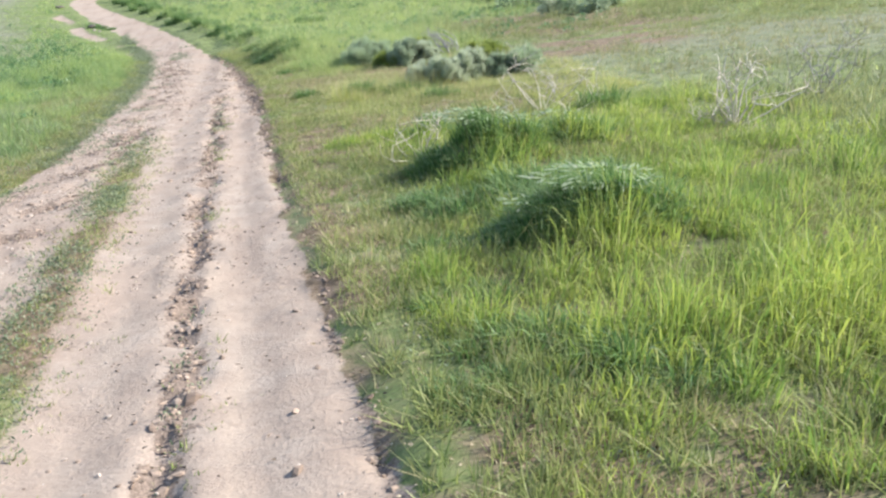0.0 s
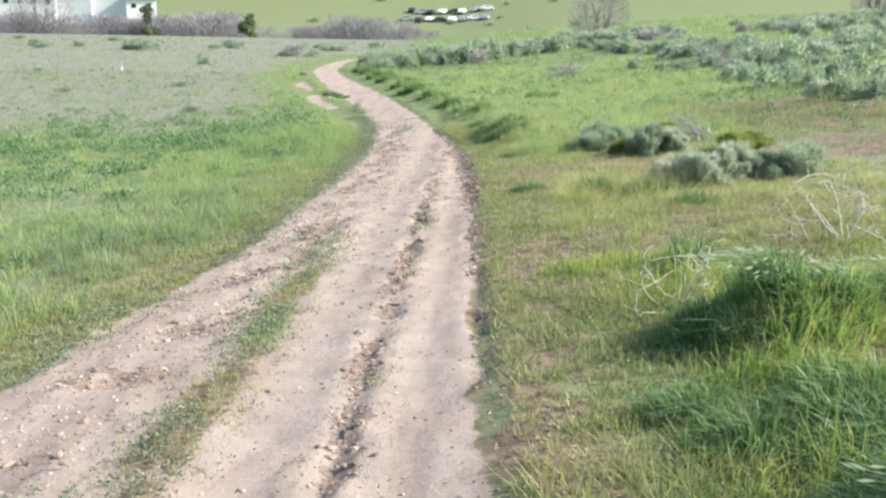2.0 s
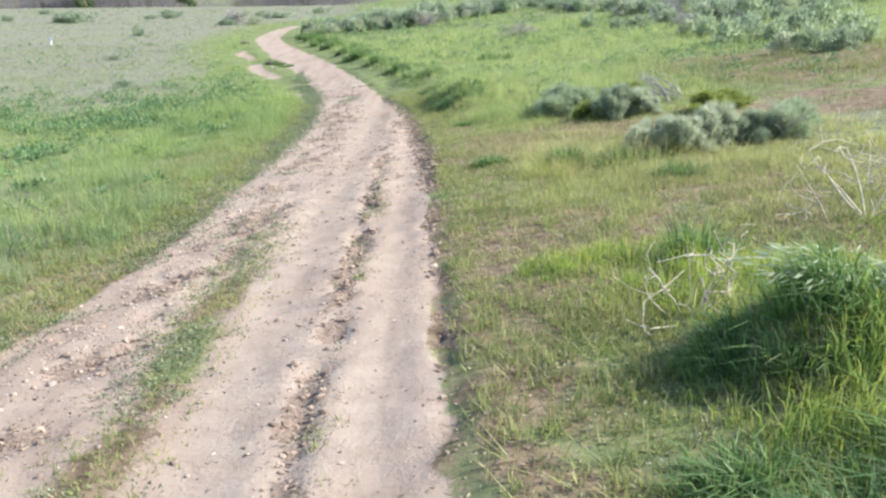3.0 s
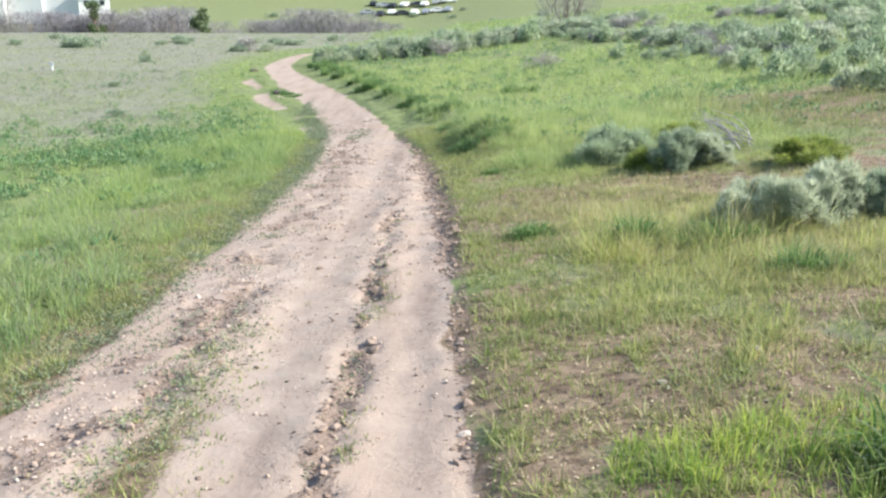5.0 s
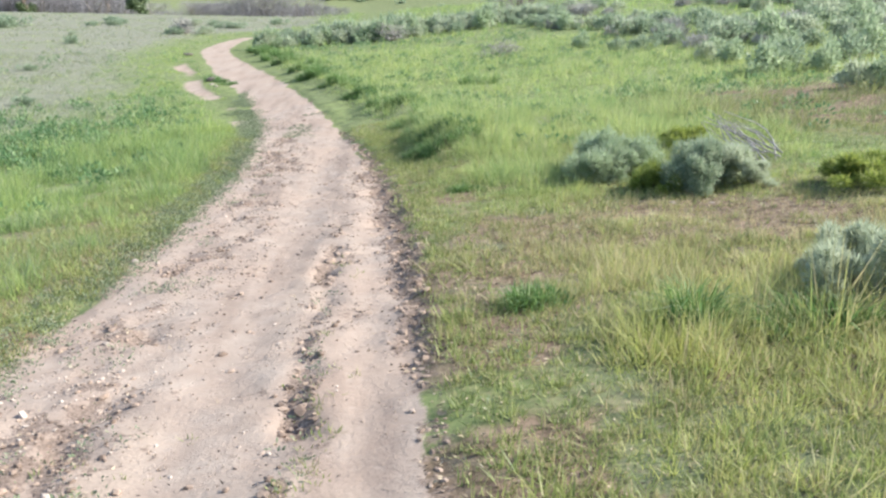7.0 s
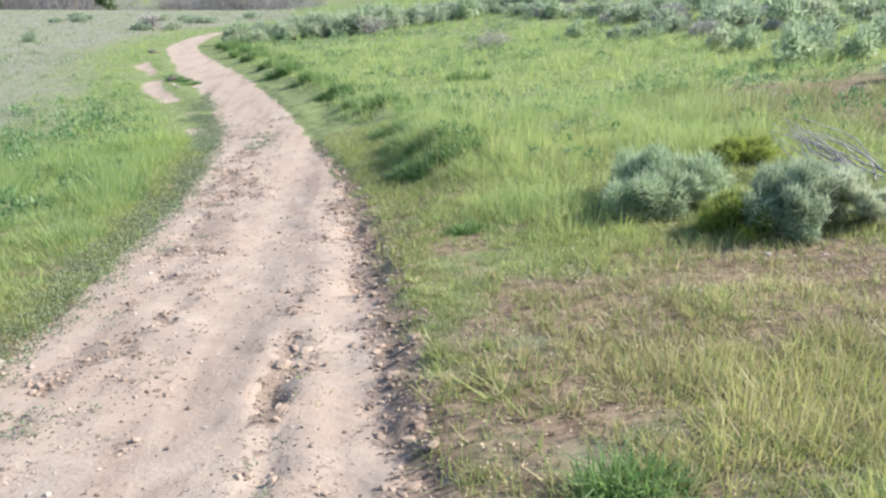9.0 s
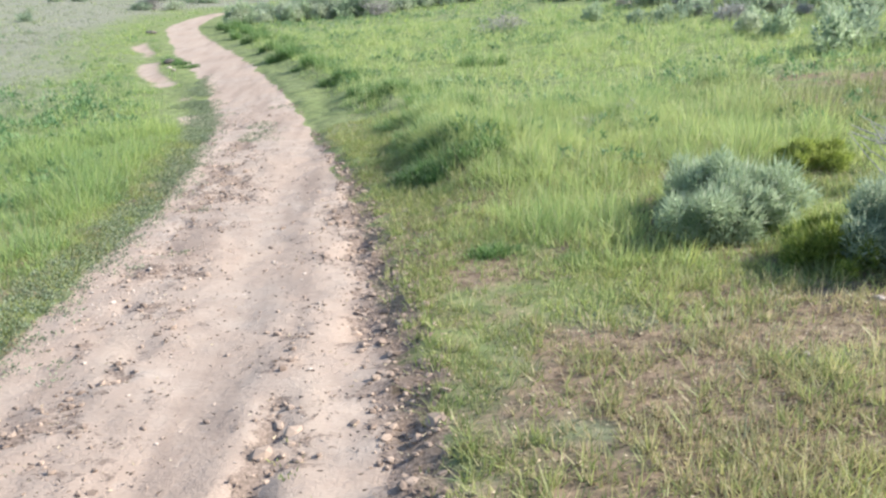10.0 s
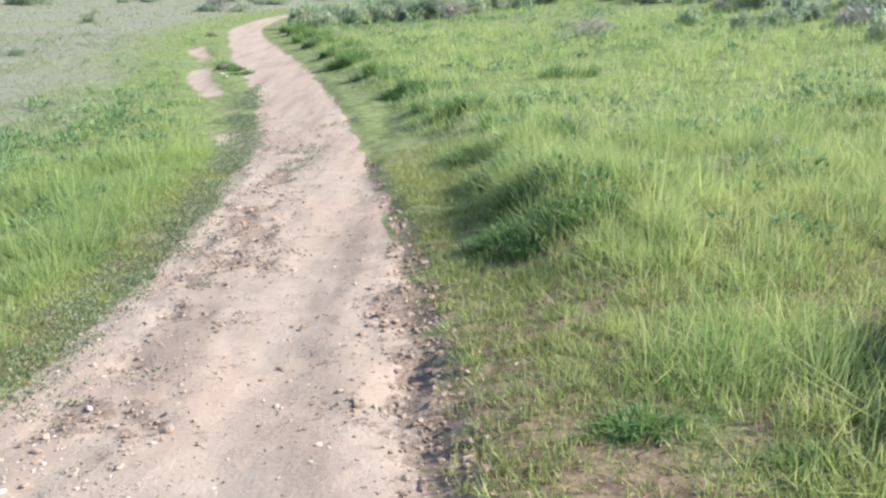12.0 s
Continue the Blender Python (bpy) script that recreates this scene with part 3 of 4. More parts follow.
grass_object("field_grass", "green and pale grass in the level field", 350000, (-22, -1.4, -12, 46), 0.013, 1, GRASS,
             lambda x, y: path_free(x, y) * (x < left_edge(y)) * np.clip(ramp(18, 24, y) + ramp(4, 5.5, -x) + 1 - ramp(3.5, 5.5, y), 0, 1) * (0.5 + 0.5 * ramp(0.3, 0.6, fbm(x, y, 1.2, 99))), 9, 0.045)
grass_object("brow_grass", "tall olive and straw grass below the hill scrub", 130000, (3.4, 14, 3.5, 24), 0.011, 1, OLIVE_GRASS,
             lambda x, y: brow(x, y) * (0.5 + 0.5 * ramp(0.35, 0.6, fbm(x, y, 0.9, 99))), 9, 0.04, 1.2)
grass_object("far_grass", "pale green grass far out in the field", 150000, (-62, 26, 34, 90), 0.036, 1, GRASS,
             lambda x, y: path_free(x, y) * (1 - ramp(84, 90, y)) * np.where((x > -22) & (x < 13), ramp(34, 46, y), 1), 8, 0.1)


def turf_object():
    """Short trodden grass: tiny tufts close beside the trail and on the strip between the tracks."""
    per = 8
    tx, ty = scatter(140000, -3.2, 3.9, 1.8, 23)
    r, l = tx - right_edge(ty), left_edge(ty) - tx
    strip = np.exp(-((tx + 1.12) / 0.2) ** 2) * (1 - ramp(8.5, 11.5, ty)) * ramp(0.2, 0.5, fbm(tx, ty, 1.6, 43)) * 0.6
    rut = 0.3 * np.exp(-((tx + 0.27) / 0.07) ** 2) * ramp(0.5, 0.7, fbm(tx, ty, 1.1, 45)) * (1 - ramp(13, 15, ty))
    side = np.where(r > 0, ramp(0.04, 0.24, r), ramp(-0.05, 0.1, l)) * ((r > 0) | (l > 0)) * (1 - ramp(3.2, 4.2, tx))
    dens = np.maximum(side * (1 - 0.55 * bare_mask(tx, ty)) * (0.3 + 0.7 * ramp(0.35, 0.6, fbm(tx, ty, 3.0, 46))), np.maximum(strip, rut))
    keep = rng.random(len(tx)) < dens * (1 - 0.4 * ramp(12, 22, ty)) * (1 - ramp(1.2, 2.2, r) * ramp(20, 23, ty))
    tx, ty = tx[keep], ty[keep]
    th, td = np.exp(rng.normal(0, 0.35, len(tx))), rng.normal(0, 0.28, len(tx))
    i = np.repeat(np.arange(len(tx)), per)
    m = len(i)
    ox, oy = rng.normal(0, 0.016, m), rng.normal(0, 0.016, m)
    x, y = tx[i] + ox, ty[i] + oy
    h = np.where((x > -1.6) & (x < right_edge(y)), 0.03, 0.058 + 0.022 * (1 - ramp(5, 8, y))) * th[i] * rng.uniform(0.45, 1.2, m) * (0.6 + 0.8 * fbm(x, y, 1.5, 48))
    p = np.stack([x, y, height(x, y) - 0.004], 1)
    dry = np.clip(0.18 + 0.5 * dry_mask(x, y) + td[i], 0, 1)
    v, f, t = blades(p, h, rng.uniform(0.0045, 0.009, m), np.abs(rng.normal(0.6, 0.4, m)), rng.uniform(0, 6.28, m), np.arctan2(oy, ox) + rng.normal(0, 0.5, m), dry,
                     np.clip(rng.normal(0.1, 0.2, m), 0, 1), 1)
    tagged(new("short_turf", np_mesh("short_turf", v, f, TURF, ("tone", t))), "short trodden olive turf along the trail edges", "grass", kind="stuff")


def weeds_object():
    """Low broad-leaved rosettes along the downhill rim and on the strip between the wheel tracks."""
    x, y = scatter(190000, -3.6, 2.2, 1.8, 34)
    l, r = left_edge(y) - x, x - right_edge(y)
    rim = (1.5 + 0.8 * ramp(11, 15, y)) * np.exp(-((l - 0.10) / 0.19) ** 2) * ramp(0.25, 0.45, fbm(x, y, 1.3, 63)) + 0.5 * side_patch(x, y) * ramp(0.5, 0.62, fbm(x, y, 1.6, 64))
    strip = 0.9 * np.exp(-((x + 1.15) / 0.18) ** 2) * (1 - ramp(9, 12, y)) * ramp(0.28, 0.5, fbm(x, y, 1.1, 65))
    spots = 0.5 * np.exp(-((x + 1.5) / 0.25) ** 2) * ramp(0.6, 0.72, fbm(x, y, 1.4, 67))
    turf = 0.16 * ramp(0.15, 0.4, r) * (1 - ramp(0.9, 1.6, r)) * ramp(0.45, 0.65, fbm(x, y, 1.2, 69))
    rut = 0.25 * np.exp(-((x + 0.33) / 0.05) ** 2) * (1 - ramp(12, 15, y)) * ramp(0.45, 0.6, fbm(x, y, 2.1, 70))
    keep = rng.random(len(x)) < 0.42 * np.maximum(np.maximum(np.maximum(rim, strip), rut), np.maximum(spots, turf))
    x, y = x[keep], y[keep]
    k = 9
    m = len(x) * k
    cx, cy = np.repeat(x, k), np.repeat(y, k)
    ang = rng.uniform(0, 6.28, m)
    d = np.stack([np.cos(ang), np.sin(ang), rng.uniform(0.1, 1.2, m)], 1)
    off = rng.uniform(0, 0.04, m)
    p = np.stack([cx + off * np.cos(ang), cy + off * np.sin(ang), height(cx, cy) + rng.uniform(0, 0.03, m)], 1)
    v, f, t = leaves(p, d, rng.uniform(0.010, 0.028, m), rng.uniform(0.0025, 0.006, m), np.clip(rng.normal(0.25, 0.22, m), 0, 1), np.clip(rng.normal(0.2, 0.2, m), 0, 1))
    tagged(new("low_weeds", np_mesh("low_weeds", v, f, WEED, ("tone", t))), "low grey-green broad-leaved weeds along the trail", "weeds", kind="stuff")


def lumps(n_try, box, density, size, mat, name, label, category, sink=0.3, largest=0.026):
    """Many small uneven stones or clods in one mesh."""
    g = 1.618
    base = np.array([[-1, g, 0], [1, g, 0], [-1, -g, 0], [1, -g, 0], [0, -1, g], [0, 1, g], [0, -1, -g], [0, 1, -g], [g, 0, -1], [g, 0, 1], [-g, 0, -1], [-g, 0, 1]]) / 1.9
    tri = np.array([[0, 11, 5], [0, 5, 1], [0, 1, 7], [0, 7, 10], [0, 10, 11], [1, 5, 9], [5, 11, 4], [11, 10, 2], [10, 7, 6], [7, 1, 8],
                    [3, 9, 4], [3, 4, 2], [3, 2, 6], [3, 6, 8], [3, 8, 9], [4, 9, 5], [2, 4, 11], [6, 2, 10], [8, 6, 7], [9, 8, 1]])
    x, y = scatter(n_try, *box)
    keep = rng.random(n_try) < density(x, y)
    x, y = x[keep], y[keep]
    m = len(x)
    s = np.minimum(rng.uniform(*size, m) * np.exp(rng.normal(0, 0.35, m)), largest)
    k = len(base)
    v = base[None] * (1 + rng.normal(0, 0.22, (m, k, 1))) * (s[:, None] * np.stack([rng.uniform(0.8, 1.5, m), rng.uniform(0.7, 1.1, m), rng.uniform(0.45, 0.85, m)], 1))[:, None, :]
    a = rng.uniform(0, 6.28, m)
    ca, sa = np.cos(a)[:, None], np.sin(a)[:, None]
    vx, vy = v[:, :, 0] * ca - v[:, :, 1] * sa, v[:, :, 0] * sa + v[:, :, 1] * ca
    z = height(x, y) + s * (0.5 - sink)
    v = np.stack([vx + x[:, None], vy + y[:, None], v[:, :, 2] + z[:, None]], 2).reshape(-1, 3)
    f = (tri[None] + (np.arange(m) * k)[:, None, None]).reshape(-1, 3)
    return tagged(new(name, np_mesh(name, v, f, mat)), label, category, kind="stuff")


def litter_object():
    """Flecks of dead grass and crumbs of soil lying about on the trail and in the turf."""
    x, y = scatter(230000, -2.6, 4.2, 1.8, 22)
    d, c = dirt_mask(x, y), churn_mask(x, y)
    r, l = x - right_edge(y), left_edge(y) - x
    smooth = np.exp(-((x + 0.05) / 0.16) ** 2) + 0.7 * np.exp(-((x + 0.68) / 0.16) ** 2)
    on = d * (0.012 + 0.13 * ramp(0.48, 0.66, fbm(x, y, 2.3, 121))) * (1 - 0.8 * np.clip(smooth, 0, 1)) + 0.5 * c
    off = (r > 0.05) * (0.22 + 0.5 * bare_mask(x, y)) + 0.2 * (l > 0) * (l < 0.3)
    keep = rng.random(len(x)) < np.maximum(on, off) * (1 - 0.5 * ramp(12, 22, y))
    x, y, c, d = x[keep], y[keep], c[keep], d[keep]
    m = len(x)
    ang = rng.uniform(0, 6.28, m)
    p = np.stack([x, y, height(x, y) + rng.uniform(0.0, 0.008, m)], 1)
    v, f, t = sprigs(p, np.stack([np.cos(ang), np.sin(ang), rng.uniform(-0.1, 0.5, m)], 1), rng.uniform(0.008, 0.026, m), rng.uniform(0.002, 0.006, m), np.zeros(m), np.zeros(m))
    dark = rng.random(m) < np.where(d > 0.5, 0.85, 0.4)
    for flag, name, mat, label in ((dark, "dark_litter", LITTER_DARK, "dark flecks of soil and dead leaf on the ground"), (~dark, "straw_litter", LITTER_PALE, "bits of pale dead grass on the ground")):
        k = np.repeat(flag, 3)
        tagged(new(name, np_mesh(name, v[k], np.arange(k.sum()).reshape(-1, 3), mat)), label, "litter", kind="stuff")


def field_weeds():
    """Lush leafy clumps in the grass below the trail and some on the slope."""
    tx, ty = scatter(24000, -24, 8, 9, 46)
    l, r = left_edge(ty) - tx, tx - right_edge(ty)
    band = ramp(0.8, 2.2, l) * np.exp(-((ty - 0.35 * (tx + 6) - 21.5) / 5.5) ** 2) * ramp(0.38, 0.6, fbm(tx, ty, 0.5, 131))
    thin = 0.26 * ramp(0.8, 2, l) * ramp(0.42, 0.6, fbm(tx, ty, 0.9, 135)) + 0.14 * ramp(0.7, 1.5, r) * ramp(17, 20, ty) * ramp(0.45, 0.62, fbm(tx, ty, 0.6, 133))
    keep = rng.random(len(tx)) < np.maximum(band, thin) * (1 - 0.9 * ramp(25, 34, ty - 0.35 * (tx + 6)) * (tx < left_edge(ty)))
    tx, ty = tx[keep], ty[keep]
    per = 34
    i = np.repeat(np.arange(len(tx)), per)
    m = len(i)
    size = rng.uniform(0.07, 0.16, len(tx))[i]
    d = rng.normal(size=(m, 3))
    d /= np.linalg.norm(d, axis=1)[:, None]
    d[:, 2] = np.abs(d[:, 2])
    x, y = tx[i] + d[:, 0] * size, ty[i] + d[:, 1] * size
    p = np.stack([x, y, height(x, y) + d[:, 2] * size * 1.1], 1)
    v, f, t = sprigs(p, d + (0, 0, 0.3) + rng.normal(0, 0.4, (m, 3)), rng.uniform(0.04, 0.085, m), rng.uniform(0.010, 0.02, m),
                     np.clip(0.3 * ramp(26, 36, y) + rng.normal(0, 0.1, m), 0, 1), np.clip(rng.normal(0.1, 0.15, m), 0, 1))
    tagged(new("leafy_weeds", np_mesh("leafy_weeds", v, f, LUSH_WEED, ("tone", t))), "lush blue-green leafy weeds in the field grass", "weeds", kind="stuff")


def gravel_density(x, y):
    d = dirt_mask(x, y)
    left = 0.07 + 0.9 * np.exp(-((x - left_edge(y) - 0.35) / 0.36) ** 2) * ramp(0.3, 0.6, fbm(x, y, 1.3, 101))
    track = 1 - 0.8 * np.exp(-((x + 0.05) / 0.15) ** 2)
    return d * left * track * (1 - 0.7 * ramp(14, 30, y))


def clod_density(x, y):
    c = churn_mask(x, y)
    return (ramp(0.25, 0.7, c) * 0.75 + 0.02 * dirt_mask(x, y)) * (1 - 0.7 * ramp(16, 40, y))


# ---- countable plants ----
def lobes(n, rx, ry, rz):
    """Centres and radii of the rounded clumps that make up a bush."""
    out = []
    for i in range(n):
        a, u = rng.uniform(0, 6.28), rng.uniform(0, 1) ** 0.5
        zz = rng.uniform(0.02, 0.55) if i % 3 else rng.uniform(0.4, 0.85)
        k = u * math.sqrt(1.02 - zz * zz) * (1 + 0.22 * math.sin(2 * a + rx * 40))
        out.append((rx * k * math.cos(a), ry * k * math.sin(a), rz * zz, rng.uniform(0.15, 0.3) * min(rx, rz) * 1.2))
    return out


def sage_mesh(name, w, h, n_lobes, n_leaves, leaf, mat, fat=0.2):
    """Foliage and stems of one sagebrush: feathery upright sprigs on rounded clumps."""
    ls = lobes(n_lobes, w / 2, w / 2 * 0.9, h)
    pts, dirs, low = [], [], []
    for cx, cy, cz, r in ls:
        k = n_leaves // n_lobes
        d = rng.normal(size=(k, 3))
        d /= np.linalg.norm(d, axis=1)[:, None]
        rad = r * rng.uniform(0.25, 1.0, k) ** 0.5 * np.where(rng.random(k) < 0.12, rng.uniform(1.0, 1.4, k), 1)
        q = d * rad[:, None] + (cx, cy, cz)
        pts.append(q)
        dirs.append(d * 0.8 + (cx * 0.9 / w, cy * 0.9 / w, 0.5) + rng.normal(0, 0.6, (k, 3)))
        low.append(1 - rad / r)
    p, d = np.concatenate(pts), np.concatenate(dirs)
    ok = p[:, 2] > 0.02
    p, d, low = p[ok], d[ok], np.concatenate(low)[ok]
    m = len(p)
    v, f, t = sprigs(p, d, leaf * rng.uniform(0.6, 1.5, m), leaf * fat * rng.uniform(0.7, 1.4, m), np.clip(rng.normal(0.12, 0.15, m), 0, 1), np.clip(rng.normal(0.1, 0.15, m), 0, 1))
    top = np.argsort(-(p[:, 2] / h + 0.7 * np.hypot(p[:, 0], p[:, 1]) / w))[: m // 3]
    q = rng.choice(top, m // 8)
    wv, wf, wt = sprigs(p[q], d[q] * 0.5 + (0, 0, 0.6) + rng.normal(0, 0.25, (len(q), 3)), leaf * rng.uniform(1.4, 3.4, len(q)), leaf * 0.09 * rng.uniform(0.7, 1.3, len(q)),
                        np.clip(rng.normal(0.3, 0.2, len(q)), 0, 1), np.zeros(len(q)))
    v, f, t = np.concatenate([v, wv]), np.concatenate([f, wf + len(v)]), np.concatenate([t, wt])
    fol = np_mesh(name + "_foliage", v, f, mat, ("tone", t))
    sticks = []
    for cx, cy, cz, r in ls[: (4 if n_leaves < 3000 else 12)]:
        line = bent_line((cx * 0.3, cy * 0.3, -0.04), (cx * 0.85, cy * 0.85, cz * 0.8), 0.04 * h, 5)
        sticks.append(tube(line, np.linspace(0.016 * h + 0.004, 0.003, 5), 4))
    stems = np_mesh(name + "_stems", *joined(sticks), BARK, smooth=True)
    return fol, stems


def bush(name, meshes, x, y, label, group, size=1.0, turn=0.0, z=None, tall=1.0):
    ob = root(name, x, y, label, "bush", group, None if z is None else z, turn, size)
    if tall != 1.0:
        ob.matrix_basis = ob.matrix_basis @ Matrix.Diagonal((1, 1, tall, 1))
    tagged(part("foliage", meshes[0], ob), kind="stuff")
    tagged(part("trunk", meshes[1], ob, "thin brown woody stems"), kind="stuff")
    return ob


SAGE_A = sage_mesh("sage_wispy", 0.74, 0.56, 44, 12000, 0.045, SAGE, 0.11)
SAGE_B = sage_mesh("sage_dense", 0.74, 0.54, 44, 18000, 0.038, SAGE_DARK, 0.14)
SAGE_C = sage_mesh("sage_pale", 0.62, 0.52, 34, 12000, 0.04, PALE_SAGE, 0.12)
LIME_B = sage_mesh("lime_bush", 1.0, 0.40, 26, 13000, 0.055, LIME, 0.10)
NEAR = "sagebrush beside the trail"
WISPY, DOME, SILVER = "feathery grey-green sagebrush growing in long grass", "dense dark grey-green sagebrush on bare soil", "pale silvery sagebrush with rounded clumps"
for mesh, x, y, size, turn, tall, text in [
        (SAGE_A, 2.02, 15.95, 0.74, 20, 0.9, WISPY), (SAGE_A, 2.32, 16.2, 0.82, 140, 0.95, WISPY), (SAGE_A, 2.1, 16.5, 0.7, 260, 1.0, WISPY),
        (SAGE_B, 2.69, 15.22, 0.84, 70, 1.0, DOME), (SAGE_C, 3.0, 15.3, 0.74, 200, 0.9, "pale wispy sagebrush leaning on a darker bush"), (SAGE_C, 3.12, 15.05, 0.55, 80, 0.8, "pale wispy sagebrush leaning on a darker bush"),
        (SAGE_C, 2.27, 11.82, 0.62, 30, 0.95, SILVER), (SAGE_C, 2.65, 11.75, 0.78, 110, 0.95, SILVER), (SAGE_C, 2.48, 12.2, 0.66, 250, 1.0, SILVER), (SAGE_C, 2.98, 12.0, 0.74, 310, 1.1, SILVER),
        (SAGE_B, 3.36, 12.0, 0.62, 160, 0.9, "dark grey-green sagebrush with dead twigs in it"), (SAGE_A, 3.72, 12.05, 0.72, 15, 0.95, "dark grey-green sagebrush with dead twigs in it")]:
    bush("sagebrush", mesh, x, y, text, NEAR, size, turn, None, tall)
bush("lime_shrub", LIME_B, 3.85, 14.6, "yellow-green leafy shrub with a dark shaded side", "", 0.85, 40, None, 0.6)
bush("lime_shrub", LIME_B, 2.36, 15.28, "small yellow-green shrub between two sagebrushes", "", 0.5, 90, None, 1.1)
bush("lime_shrub", LIME_B, 3.36, 17.44, "yellow-green shrub behind a dead branch", "", 0.6, 200, None, 0.8)

FAR_SAGE = [sage_mesh("far_sage_a", 1.1, 0.85, 26, 850, 0.13, SAGE, 0.26), sage_mesh("far_sage_b", 1.25, 0.8, 26, 850, 0.13, SAGE_DARK, 0.26),
            sage_mesh("far_sage_c", 0.9, 0.7, 22, 800, 0.115, PALE_SAGE, 0.26), sage_mesh("far_grey_shrub", 1.1, 0.55, 18, 900, 0.13, BARE_PALE, 0.14)]
ROW, HILL, FIELD = "sagebrush row along the bend", "sagebrush on the hillside", "low shrubs in the field"


def far_bush(kind, x, y, label, group, size, tall=1.0):
    return bush("sagebrush", FAR_SAGE[kind], x, y, label, group, size, rng.uniform(0, 360), None, tall)


def sage_row():
    for i in range(92):
        u = i / 91
        x = -5.3 + 12.5 * u + rng.normal(0, 0.25)
        y = 46.5 + 0.5 * u + 5.5 * u ** 3 + rng.uniform(-0.3, 3.6)
        if i < 6:
            y = 47.5 + i * 0.14
        far_bush((2, 2, 0, 2, 1)[i % 5], x, y, "rounded silver-green sagebrush in a dense row", ROW, rng.uniform(0.5, 1.15), rng.uniform(0.8, 1.2))


def hill_sage():
    spots = [(5.9, 35.5, 0, 0.75), (6.5, 33.2, 1, 0.6), (7.1, 32.8, 1, 0.7), (7.6, 29.2, 2, 0.7), (7.9, 28.5, 0, 0.8), (8.0, 26.0, 1, 1.05), (7.45, 25.3, 0, 0.9),
             (8.6, 25.3, 0, 0.85), (7.6, 22.1, 2, 0.75), (8.0, 21.7, 0, 0.8), (8.4, 21.4, 1, 0.8), (9.2, 22.6, 0, 1.0), (9.7, 26.6, 1, 0.9), (10.4, 27, 0, 1.0)]
    for x, y, k, s in spots:
        far_bush(k, x, y, "grey-green sagebrush at the edge of bare soil", HILL, s * 0.78)
    found = []
    while len(found) < 460:
        x, y = rng.uniform(6, 34), rng.uniform(20, 62)
        line = 29.5 + 0.2 * (x - 8) if x > 8 else 37 + 4 * (8 - x)
        if y >= line and fbm(np.array([x]), np.array([y]), 0.22, 111)[0] >= 0.40:
            found.append((math.hypot(x, y - 8), x, y, int(rng.integers(0, 4)), rng.uniform(0.4, 1.0), rng.uniform(0.65, 1.0)))
    found.sort()
    for far, x, y, k, size, tall in found[:120]:
        far_bush(k, x, y, "pale grey leafless shrub on the hillside" if k == 3 else "grey-green sagebrush scattered over the hillside", HILL, size, tall)
    for k, mat in enumerate((SAGE, SAGE_DARK, PALE_SAGE, BARE_PALE)):
        me = FAR_SAGE[k][0]
        base, tone = np.empty(len(me.vertices) * 3, np.float32), np.empty(len(me.vertices) * 4, np.float32)
        me.vertices.foreach_get("co", base)
        me.color_attributes["tone"].data.foreach_get("color", tone)
        base, vs, ts = base.reshape(-1, 3), [], []
        for far, x, y, kind, size, tall in found[120:]:
            if kind == k:
                a = rng.uniform(0, 6.28)
                turned = np.stack([base[:, 0] * math.cos(a) - base[:, 1] * math.sin(a), base[:, 0] * math.sin(a) + base[:, 1] * math.cos(a), base[:, 2] * tall], 1) * size
                vs.append(turned + (x, y, gz(x, y)))
                ts.append(tone)
        v = np.concatenate(vs)
        tagged(new("hillside_scrub", np_mesh("hillside_scrub", v, np.arange(len(v)).reshape(-1, 3), mat, ("tone", np.concatenate(ts)))),
               "grey-green scrub covering the far hillside" if k != 3 else "pale leafless scrub on the far hillside", "scrub", kind="stuff")


def field_shrubs():
    for x, y, k, s, tall in [(-22.3, 64.8, 1, 1.5, 0.6), (-23.5, 65.2, 1, 1.1, 0.7), (-11.3, 60.3, 3, 1.5, 0.9), (-11.6, 59.6, 1, 0.9, 0.6), (-10.0, 60.0, 2, 1.0, 0.6), (-14.5, 51.3, 1, 0.6, 0.8),
                             (-8.6, 29.9, 1, 0.38, 0.8), (-30, 66, 1, 0.9, 0.5), (-26, 73, 1, 1.0, 0.5), (-18, 71, 1, 1.3, 0.45), (-12.6, 70, 2, 1.2, 0.45), (-9.4, 67, 1, 1.2, 0.4),
                             (-16.5, 57.8, 2, 0.5, 0.6), (-7.3, 72, 1, 0.9, 0.6), (-20.5, 45, 1, 0.4, 0.6), (-11.7, 38.5, 1, 0.45, 0.6), (-15.1, 35.6, 1, 0.45, 0.5)]:
        far_bush(k, x, y, "low dull olive shrub standing in the grass field", FIELD, s, tall)
    for i in range(16):
        far_bush(1, rng.uniform(-48, -4), rng.uniform(66, 80), "low dull olive shrub standing in the grass field", FIELD, rng.uniform(0.4, 0.9), rng.uniform(0.4, 0.6))


